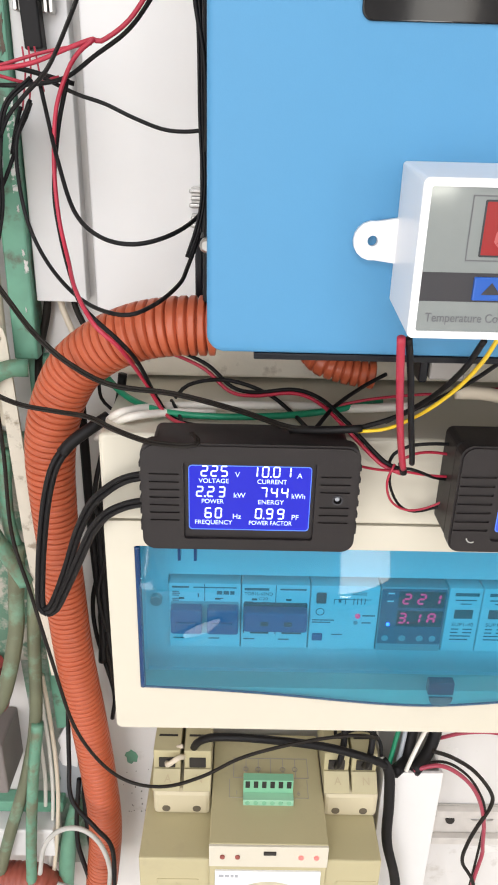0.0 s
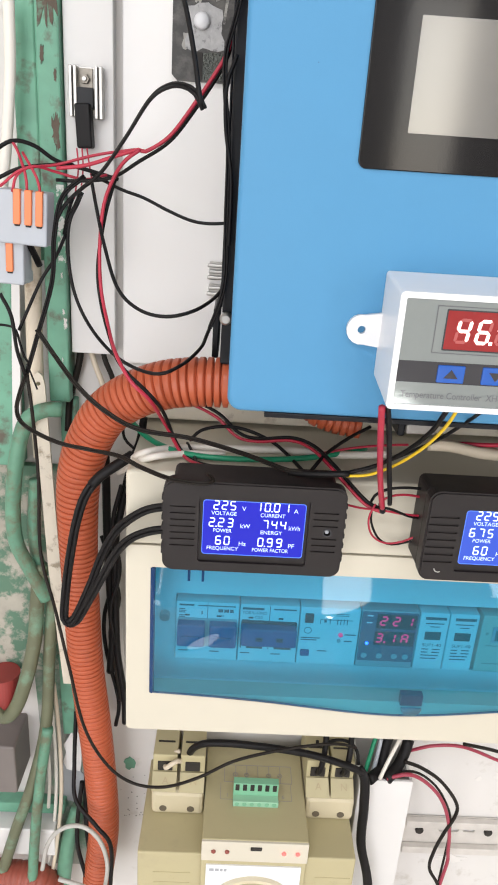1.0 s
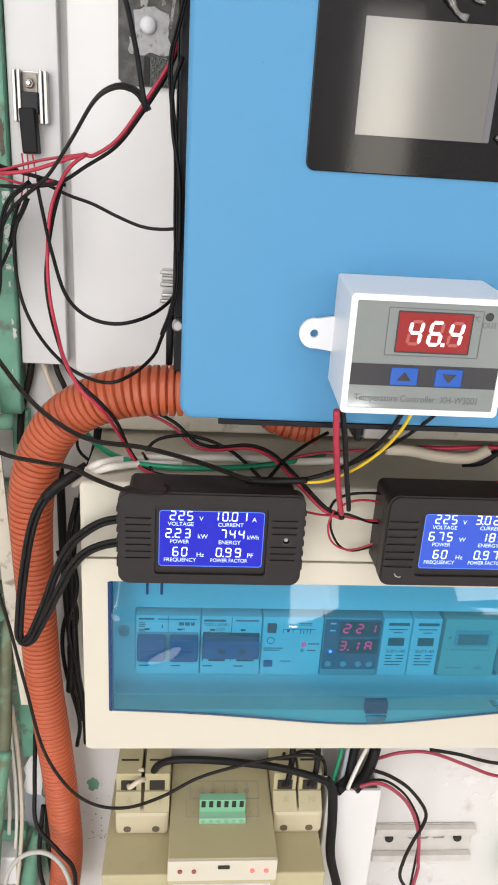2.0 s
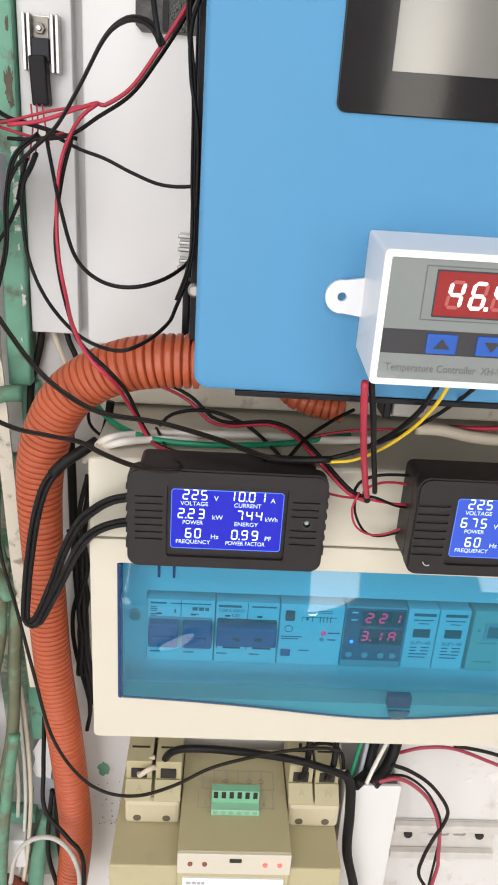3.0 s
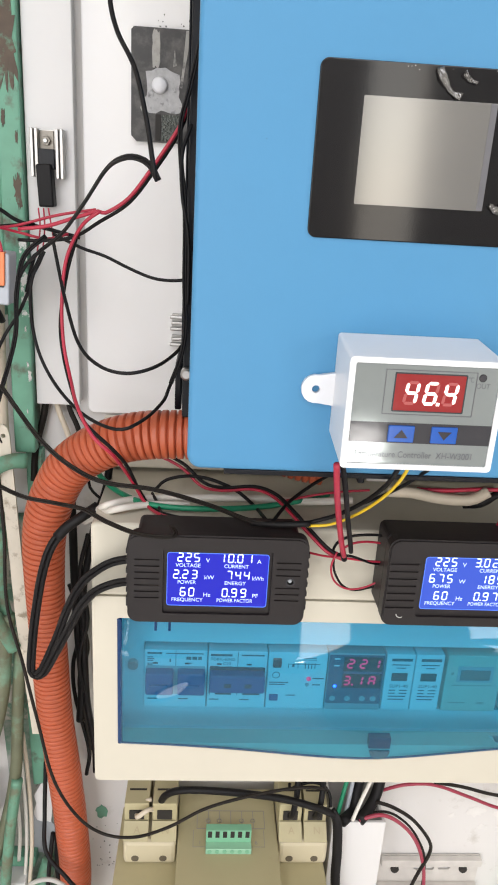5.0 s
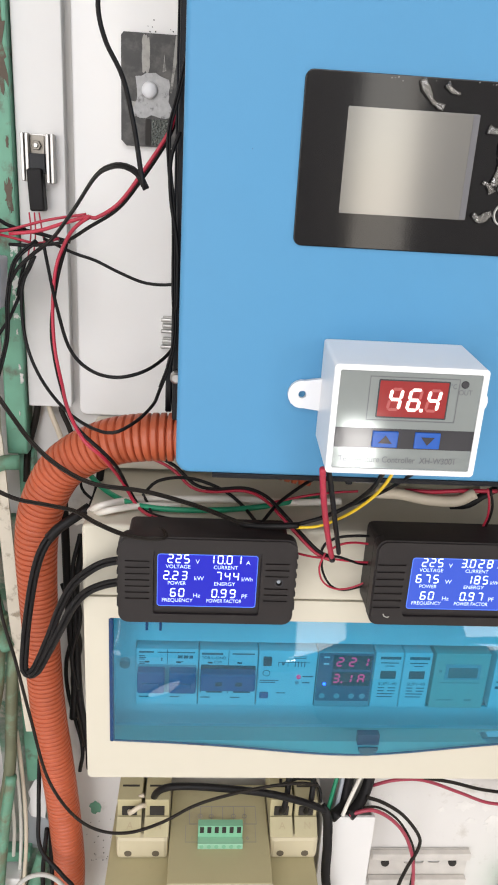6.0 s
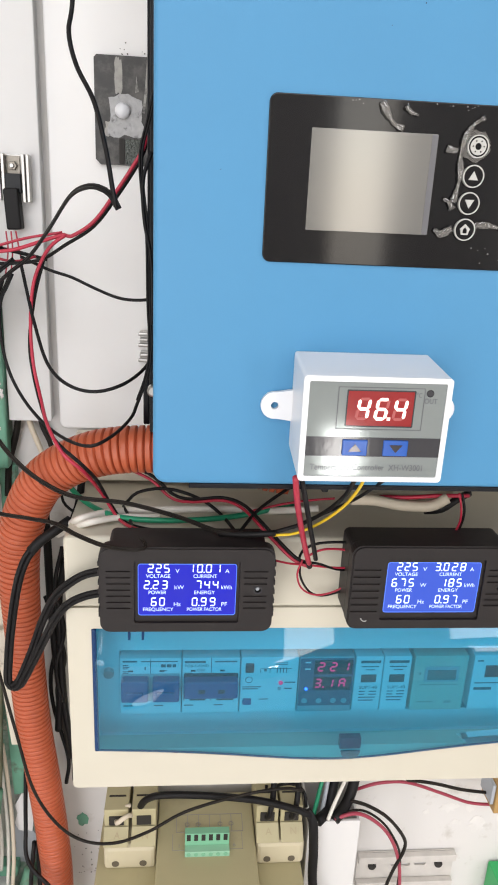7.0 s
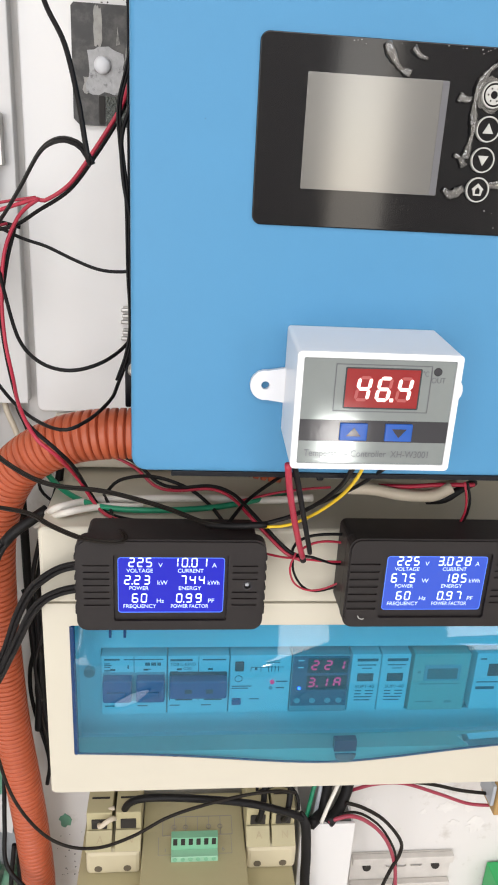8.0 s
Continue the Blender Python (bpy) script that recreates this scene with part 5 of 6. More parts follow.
cable("black_cable", "thin black cable hanging in a loose tangle", BLACKWIRE, 0.00070, [(0.1638, 0.0500, 1.3682), (0.1665, 0.0500, 1.3590), (0.1673, 0.0520, 1.3513), (0.1667, 0.0550, 1.3415)])
cable("black_cable", "thick black lead of the panel meter", BLACKWIRE, 0.00230, [(-0.0276, 0.0470, 1.3221), (-0.0382, 0.0490, 1.3186), (-0.0473, 0.0510, 1.3120), (-0.0562, 0.0560, 1.3008), (-0.0651, 0.0620, 1.2817), (-0.0736, 0.0680, 1.2572), (-0.0836, 0.0720, 1.2326), (-0.0879, 0.0730, 1.2289)], twin=True)
cable("black_cable", "thick black lead of the panel meter", BLACKWIRE, 0.00230, [(-0.0273, 0.0470, 1.3090), (-0.0381, 0.0490, 1.3056), (-0.0479, 0.0510, 1.2995), (-0.0561, 0.0550, 1.2881), (-0.0646, 0.0620, 1.2690), (-0.0731, 0.0680, 1.2496), (-0.0825, 0.0730, 1.2300), (-0.0875, 0.0740, 1.2266)], twin=True)
cable("black_cable", "thick black lead folded back beside the conduit", BLACKWIRE, 0.00250, [(-0.0868, 0.0740, 1.2270), (-0.0901, 0.0740, 1.2308), (-0.0888, 0.0740, 1.2486), (-0.0863, 0.0740, 1.2679), (-0.0817, 0.0740, 1.2938), (-0.0765, 0.0750, 1.3113), (-0.0700, 0.0780, 1.3206), (-0.0615, 0.0800, 1.3278), (-0.0523, 0.0850, 1.3331)], twin=True)
cable("cable_sleeve", "black tape wound round a cable joint", BLACKWIRE, 0.00300, [(-0.0730, 0.0770, 1.3175), (-0.0677, 0.0790, 1.3231), (-0.0586, 0.0810, 1.3296), (-0.0515, 0.0860, 1.3334)])
cable("dark_cable", "long dark cable crossing the conduit and the power supply", GREYWIRE, 0.00105, [(-0.1121, 0.1000, 1.3721), (-0.1096, 0.0980, 1.3479), (-0.1076, 0.0960, 1.3103), (-0.1079, 0.0940, 1.2624), (-0.0982, 0.0850, 1.2288), (-0.0904, 0.0820, 1.1893), (-0.0823, 0.0850, 1.1372), (-0.0688, 0.0900, 1.1012), (-0.0514, 0.0900, 1.0858), (-0.0295, 0.0850, 1.0887), (-0.0066, 0.0800, 1.1034), (0.0154, 0.0800, 1.1184), (0.0379, 0.0850, 1.1224), (0.0647, 0.0900, 1.1248), (0.0875, 0.0900, 1.1280), (0.1020, 0.1000, 1.1154)])
cable("black_cable", "thick black cable lying over the power supply", BLACKWIRE, 0.00247, [(-0.0118, 0.1150, 1.0719), (-0.0137, 0.1050, 1.0984), (-0.0059, 0.0980, 1.1148), (0.0118, 0.0950, 1.1197), (0.0432, 0.0920, 1.1201), (0.0711, 0.0920, 1.1154), (0.0957, 0.0920, 1.1071), (0.1083, 0.0920, 1.1008)])
cable("flat_cable", "wide flat black cable running down past the duct", BLACKWIRE, 0.00340, [(0.1043, 0.0940, 1.1039), (0.1087, 0.0900, 1.0977), (0.1108, 0.0880, 1.0735), (0.1124, 0.0860, 1.0410), (0.1221, 0.0850, 1.0001), (0.1290, 0.0850, 0.9300)], flat=0.45)
cable("black_cable", "thin black cable hanging in a loose tangle", BLACKWIRE, 0.00119, [(0.0785, 0.1200, 1.1012), (0.0770, 0.1100, 1.0980), (0.0746, 0.1050, 1.0899), (0.0750, 0.1100, 1.0765)])
cable("black_cable", "thin black cable hanging in a loose tangle", BLACKWIRE, 0.00119, [(0.0836, 0.1200, 1.1012), (0.0843, 0.1100, 1.0953), (0.0885, 0.1050, 1.0871), (0.0930, 0.1100, 1.0736)])
cable("black_cable", "thin black cable hanging in a loose tangle", BLACKWIRE, 0.00119, [(0.0781, 0.1150, 1.1009), (0.0896, 0.1120, 1.1101), (0.0998, 0.1100, 1.1105), (0.1047, 0.1050, 1.1071), (0.1054, 0.1000, 1.1002)])
cable("beige_cable", "beige cloth-like cable bundle", BEIGEWIRE, 0.00140, [(-0.0202, 0.1050, 1.1011), (-0.0262, 0.1050, 1.0985), (-0.0317, 0.1080, 1.0891), (-0.0342, 0.1150, 1.0732)])
cable("green_cable", "green earth cable on the enclosure", GREENWIRE, 0.00154, [(0.1206, 0.1200, 1.1064), (0.1175, 0.1150, 1.0980), (0.1144, 0.1100, 1.0870), (0.1120, 0.1050, 1.0816)])
cable("grey_cable", "grey cable dropping from the enclosure", CONNGREY, 0.00154, [(0.1248, 0.1200, 1.1064), (0.1226, 0.1150, 1.0980), (0.1199, 0.1100, 1.0870), (0.1170, 0.1050, 1.0815)])
cable("white_cable", "white sheathed cable along the wall", WHITEWIRE, 0.00140, [(0.1370, 0.1150, 1.1113), (0.1324, 0.1100, 1.1056), (0.1273, 0.1050, 1.0975), (0.1223, 0.1000, 1.0879)])
cable("black_cable", "thin black cable hanging in a loose tangle", BLACKWIRE, 0.00405, [(0.1315, 0.1250, 1.1042), (0.1277, 0.1180, 1.0949), (0.1250, 0.1100, 1.0870), (0.1149, 0.1000, 1.0869)])
cable("black_cable", "thin black cable hanging in a loose tangle", BLACKWIRE, 0.00405, [(0.1450, 0.1200, 1.1063), (0.1418, 0.1150, 1.0979), (0.1360, 0.1080, 1.0917), (0.1273, 0.1000, 1.0879)])
cable("wine_red_cable", "wine-red cable below the enclosure", PINKWIRE, 0.00140, [(0.1272, 0.1000, 1.0889), (0.1435, 0.1000, 1.0931), (0.1611, 0.1050, 1.0784), (0.1759, 0.1100, 1.0561), (0.1866, 0.1150, 1.0260), (0.1915, 0.1180, 0.9960), (0.1930, 0.1190, 0.9840), (0.1907, 0.1190, 0.9531), (0.1890, 0.1190, 0.9000)])
cable("dark_cable", "dusty dark brown cable hanging loosely", GREYWIRE, 0.00133, [(0.1405, 0.1080, 1.0970), (0.1538, 0.1080, 1.0916), (0.1710, 0.1100, 1.0773), (0.1862, 0.1120, 1.0554), (0.1883, 0.1130, 1.0411), (0.1820, 0.1130, 1.0207), (0.1792, 0.1160, 0.9990), (0.1796, 0.1180, 0.9780), (0.1910, 0.1180, 0.9546), (0.2000, 0.1180, 0.9050)])
cable("dark_cable", "dusty dark brown cable hanging loosely", GREYWIRE, 0.00091, [(0.1283, 0.1050, 1.0868), (0.1469, 0.1050, 1.0910), (0.1640, 0.1080, 1.0779), (0.1776, 0.1120, 1.0567), (0.1885, 0.1190, 1.0277), (0.1910, 0.1215, 0.9900), (0.1895, 0.1220, 0.9000)])
cable("wine_red_cable", "wine-red cable below the enclosure", PINKWIRE, 0.00126, [(0.1474, 0.1200, 1.0956), (0.1623, 0.1150, 1.1059), (0.1838, 0.1150, 1.1058), (0.2138, 0.1200, 1.0898), (0.2403, 0.1250, 1.0744), (0.2636, 0.1250, 1.0714)])
cable("dark_cable", "dusty dark brown cable hanging loosely", GREYWIRE, 0.00126, [(0.1814, 0.1100, 1.1134), (0.2056, 0.1150, 1.1041), (0.2311, 0.1200, 1.0924), (0.2616, 0.1250, 1.0827)])
cable("black_cable", "thin black cable hanging in a loose tangle", BLACKWIRE, 0.00168, [(-0.0947, 0.1260, 1.0464), (-0.0987, 0.1240, 1.0075), (-0.0985, 0.1220, 0.9821), (-0.0921, 0.1180, 0.9550), (-0.0867, 0.1150, 0.9188)])
cable("black_cable", "thin black cable hanging in a loose tangle", BLACKWIRE, 0.00154, [(-0.0985, 0.1300, 1.1091), (-0.0990, 0.1220, 1.0682), (-0.0955, 0.1080, 1.0480), (-0.0790, 0.0990, 1.0330), (-0.0681, 0.0960, 1.0161), (-0.0691, 0.0960, 0.9670)])
cable("dark_cable", "dusty dark brown cable hanging loosely", GREYWIRE, 0.00168, [(-0.0729, 0.1320, 1.2336), (-0.0670, 0.1300, 1.2085), (-0.0726, 0.1300, 1.1805), (-0.0693, 0.1300, 1.1518), (-0.0656, 0.1310, 1.1210)])
cable("black_cable", "thin black cable hanging in a loose tangle", BLACKWIRE, 0.00140, [(-0.0636, 0.1220, 1.2972), (-0.0691, 0.1220, 1.2690), (-0.0649, 0.1220, 1.2358), (-0.0714, 0.1240, 1.2033), (-0.0685, 0.1260, 1.1743)])
cable("black_cable", "thin black cable hanging in a loose tangle", BLACKWIRE, 0.00270, [(-0.0751, 0.1300, 1.3312), (-0.0745, 0.1300, 1.2968), (-0.0742, 0.1300, 1.2561), (-0.0727, 0.1300, 1.2127), (-0.0711, 0.1300, 1.1806), (-0.0733, 0.1300, 1.1467)])
cable("black_cable", "thin black cable hanging in a loose tangle", BLACKWIRE, 0.00234, [(-0.0612, 0.1300, 1.2975), (-0.0646, 0.1280, 1.2783), (-0.0680, 0.1260, 1.2545), (-0.0682, 0.1260, 1.2156), (-0.0677, 0.1280, 1.1680), (-0.0634, 0.1300, 1.1271), (-0.0626, 0.1300, 1.1012)])
cable("black_cable", "thin black cable hanging in a loose tangle", BLACKWIRE, 0.00140, [(-0.0788, 0.1350, 1.2531), (-0.0716, 0.1350, 1.2230), (-0.0777, 0.1350, 1.1907), (-0.0769, 0.1350, 1.1621), (-0.0678, 0.1320, 1.1200), (-0.0696, 0.1300, 1.0982)])
cable("black_cable", "thin black cable hanging in a loose tangle", BLACKWIRE, 0.00234, [(-0.0496, 0.1200, 1.3437), (-0.0519, 0.1200, 1.3290), (-0.0560, 0.1180, 1.3165), (-0.0594, 0.1180, 1.3031)])
cable("black_cable", "thin black cable hanging in a loose tangle", BLACKWIRE, 0.00091, [(-0.0621, 0.1200, 1.3422), (-0.0611, 0.1180, 1.3310), (-0.0547, 0.1160, 1.3249), (-0.0505, 0.1150, 1.3237)])
cable("dark_cable", "dusty dark brown cable hanging loosely", GREYWIRE, 0.00210, [(-0.0905, 0.1450, 1.3860), (-0.0930, 0.1440, 1.3676), (-0.0985, 0.1420, 1.3456), (-0.1000, 0.1400, 1.3250)])
cable("beige_cable", "beige cloth-like cable bundle", BEIGEWIRE, 0.00182, [(-0.0860, 0.1450, 1.3860), (-0.0840, 0.1440, 1.3718), (-0.0790, 0.1430, 1.3580), (-0.0750, 0.1420, 1.3450)])
cable("dark_cable", "dusty dark brown cable hanging loosely", GREYWIRE, 0.00168, [(-0.0790, 0.1450, 1.3860), (-0.0770, 0.1440, 1.3722), (-0.0727, 0.1430, 1.3620), (-0.0690, 0.1420, 1.3500)])
cd = thing("corrugated_conduit", "bent orange corrugated conduit running into the inverter", "conduit")
part("tube", sweep([(0.0007, 0.0740, 1.3821), (-0.0033, 0.0740, 1.3820), (-0.0186, 0.0750, 1.3811), (-0.0358, 0.0780, 1.3771), (-0.0539, 0.0840, 1.3673), (-0.0689, 0.0910, 1.3527), (-0.0803, 0.0980, 1.3296), (-0.0864, 0.1040, 1.3039), (-0.0882, 0.1080, 1.2703), (-0.0884, 0.1125, 1.2211), (-0.0870, 0.1160, 1.1638), (-0.0828, 0.1195, 1.1064), (-0.0797, 0.1215, 1.0562), (-0.0783, 0.1230, 1.0025), (-0.0838, 0.1220, 0.9477)], 0.0091, 28, radius=ribbed, step=0.00035), ORANGE, cd, smooth=True)
cd = thing("corrugated_conduit", "short orange corrugated conduit behind the inverter", "conduit")
part("tube", sweep([(0.0767, 0.0960, 1.3538), (0.0680, 0.0970, 1.3546), (0.0595, 0.0980, 1.3561), (0.0510, 0.1000, 1.3586), (0.0461, 0.1050, 1.3620)], 0.0077, 28, radius=lambda q: 0.52 * ribbed(q), step=0.00035), ORANGE, cd, smooth=True)
cable("green_pipe", "bent pipe with worn green paint", PIPEGREEN, 0.00480, [(-0.0997, 0.1250, 1.3440), (-0.1100, 0.1220, 1.3440), (-0.1200, 0.1200, 1.3370), (-0.1262, 0.1180, 1.3150), (-0.1305, 0.1180, 1.2820), (-0.1300, 0.1180, 1.2557), (-0.1225, 0.1200, 1.2339), (-0.1135, 0.1220, 1.2113)], "pipe")
cable("green_pipe", "bent pipe with worn green paint", PIPEGREEN, 0.00400, [(-0.1189, 0.1280, 1.2951), (-0.1216, 0.1280, 1.2545), (-0.1174, 0.1280, 1.2248)], "pipe")
cable("grimy_pipe", "bent pipe with grimy green paint", GRIME, 0.00500, [(-0.1172, 0.1250, 1.2353), (-0.1215, 0.1250, 1.1998), (-0.1237, 0.1250, 1.1767), (-0.1282, 0.1200, 1.1518), (-0.1370, 0.1180, 1.1236), (-0.1463, 0.1180, 1.1130), (-0.1568, 0.1180, 1.1225)], "pipe")
cable("grimy_pipe", "bent pipe with grimy green paint", GRIME, 0.00430, [(-0.1109, 0.1300, 1.2106), (-0.1148, 0.1280, 1.1654), (-0.1193, 0.1260, 1.1019), (-0.1303, 0.1240, 1.0492), (-0.1477, 0.1220, 0.9925), (-0.1610, 0.1200, 0.9447)], "pipe")
cable("green_pipe", "bent pipe with worn green paint", PIPEGREEN, 0.00400, [(-0.1171, 0.1220, 1.1005), (-0.1240, 0.1200, 1.0538), (-0.1302, 0.1180, 0.9982), (-0.1362, 0.1160, 0.9256)], "pipe")
cable("white_cable", "white sheathed cable along the wall", WHITEWIRE, 0.00140, [(-0.1190, 0.1380, 1.1249), (-0.1177, 0.1380, 1.0935), (-0.1171, 0.1380, 1.0522), (-0.1180, 0.1360, 1.0137), (-0.1229, 0.1340, 0.9668), (-0.1289, 0.1320, 0.9304)])
cable("white_cable", "white sheathed cable along the wall", WHITEWIRE, 0.00140, [(-0.1238, 0.1400, 1.0994), (-0.1235, 0.1400, 1.0667), (-0.1231, 0.1400, 1.0326), (-0.1246, 0.1380, 1.0051)])
cable("green_pipe", "bent pipe with worn green paint", PIPEGREEN, 0.00600, [(-0.0998, 0.1350, 1.0098), (-0.1081, 0.1320, 0.9763), (-0.1135, 0.1300, 0.9338), (-0.1161, 0.1280, 0.8963)], "pipe")
cable("beige_cable", "beige cloth-like cable bundle", BEIGEWIRE, 0.00154, [(-0.1151, 0.1350, 1.1302), (-0.1134, 0.1350, 1.0992), (-0.1124, 0.1350, 1.0555), (-0.1129, 0.1320, 1.0184), (-0.1176, 0.1300, 0.9720), (-0.1230, 0.1280, 0.9360)])
cable("white_cable", "dirty white cable wound in a loop", mat("dirty_white_cable", (0.44, 0.43, 0.40), 0.5, vary=0.2, scale=90), 0.00162, [(-0.1205, 0.1000, 0.9854), (-0.1152, 0.1000, 1.0121), (-0.1037, 0.0980, 1.0304), (-0.0888, 0.0960, 1.0358), (-0.0766, 0.0950, 1.0247), (-0.0707, 0.0950, 1.0002), (-0.0732, 0.0950, 0.9702)])
cable("white_cable", "white sheathed cable along the wall", WHITEWIRE, 0.00300, [(-0.1188, 0.1250, 1.5571), (-0.1198, 0.1250, 1.5271), (-0.1236, 0.1250, 1.4924), (-0.1271, 0.1250, 1.4697), (-0.1300, 0.1250, 1.4490)])
cable("cream_pipe", "cream painted pipe with brown stains beside the green strut", mat("stained_cream_paint", (0.60, 0.53, 0.42), 0.5, vary=0.12, scale=60, bump=0.2, stain=(0.30, 0.23, 0.16), stain_scale=48, stain_at=(0.58, 0.72)), 0.0050, [(-0.1150, 0.1330, 1.4480), (-0.1158, 0.1330, 1.4100), (-0.1165, 0.1330, 1.3800), (-0.1163, 0.1320, 1.3450), (-0.1150, 0.1310, 1.3100)], "pipe")
cable("red_cable", "red cable among the black ones", REDWIRE, 0.00072, [(-0.1116, 0.0900, 1.4690), (-0.1089, 0.0900, 1.4770), (-0.1010, 0.0920, 1.4814), (-0.0920, 0.1000, 1.4792), (-0.0784, 0.1020, 1.4766), (-0.0673, 0.1040, 1.4794)])
cable("red_cable", "red cable among the black ones", REDWIRE, 0.00072, [(-0.1044, 0.0900, 1.4694), (-0.1048, 0.0900, 1.4773), (-0.1097, 0.0950, 1.4886), (-0.1123, 0.0950, 1.4923)])
cable("red_cable", "red cable among the black ones", REDWIRE, 0.00072, [(-0.0978, 0.0900, 1.4685), (-0.0994, 0.0900, 1.4763), (-0.1071, 0.0950, 1.4875)])
cable("red_cable", "red cable among the black ones", REDWIRE, 0.00072, [(-0.1175, 0.0900, 1.4713), (-0.1060, 0.0900, 1.4798), (-0.0919, 0.1000, 1.4827), (-0.0729, 0.1040, 1.4884), (-0.0533, 0.1060, 1.4923)])
cable("black_cable", "thin black cable hanging in a loose tangle", BLACKWIRE, 0.00105, [(-0.1221, 0.0900, 1.4852), (-0.1123, 0.0950, 1.4923), (-0.1027, 0.1000, 1.4909), (-0.0930, 0.1050, 1.4845), (-0.0795, 0.1080, 1.4813), (-0.0629, 0.1120, 1.4773)])
cable("black_cable", "thin black cable hanging in a loose tangle", BLACKWIRE, 0.00098, [(-0.1230, 0.0900, 1.4722), (-0.1103, 0.0950, 1.4795), (-0.0975, 0.1000, 1.4821), (-0.0845, 0.1050, 1.4831)])
cable("black_cable", "thin black cable hanging in a loose tangle", BLACKWIRE, 0.00105, [(-0.1226, 0.0950, 1.4176), (-0.1174, 0.0950, 1.4059), (-0.1157, 0.0960, 1.3873), (-0.1125, 0.0980, 1.3726)])
cable("black_cable", "thin black cable hanging in a loose tangle", BLACKWIRE, 0.00182, [(-0.1093, 0.1000, 1.4452), (-0.1071, 0.1050, 1.4391), (-0.1053, 0.1100, 1.4312)])
cable("black_cable", "thick black lead hanging behind the conduit", BLACKWIRE, 0.0024, [(-0.0925, 0.1360, 1.1100), (-0.0905, 0.1340, 1.0700), (-0.0930, 0.1320, 1.0300), (-0.0925, 0.1300, 0.9900), (-0.0880, 0.1280, 0.9500)])
cable("grey_rod", "thin dirty white rod lying across the cables", bpy.data.materials["dirty_white_cable"], 0.0017, [(-0.1060, 0.0905, 0.9885), (-0.0850, 0.0880, 0.9840), (-0.0660, 0.0850, 0.9790), (-0.0460, 0.0830, 0.9740)], "rod")
cable("black_cable", "frayed thin black lead tied round the cables", BLACKWIRE, 0.0007, [(-0.1250, 0.0990, 1.4000), (-0.1190, 0.0985, 1.3995), (-0.1160, 0.0980, 1.3970), (-0.1145, 0.0985, 1.3900), (-0.1128, 0.0990, 1.3830), (-0.1110, 0.0995, 1.3800)])
cable("black_cable", "frayed thin black lead tied round the cables", BLACKWIRE, 0.0005, [(-0.1115, 0.0990, 1.3790), (-0.1092, 0.1000, 1.3710), (-0.1070, 0.1005, 1.3640)])
# ---- end of cables ----


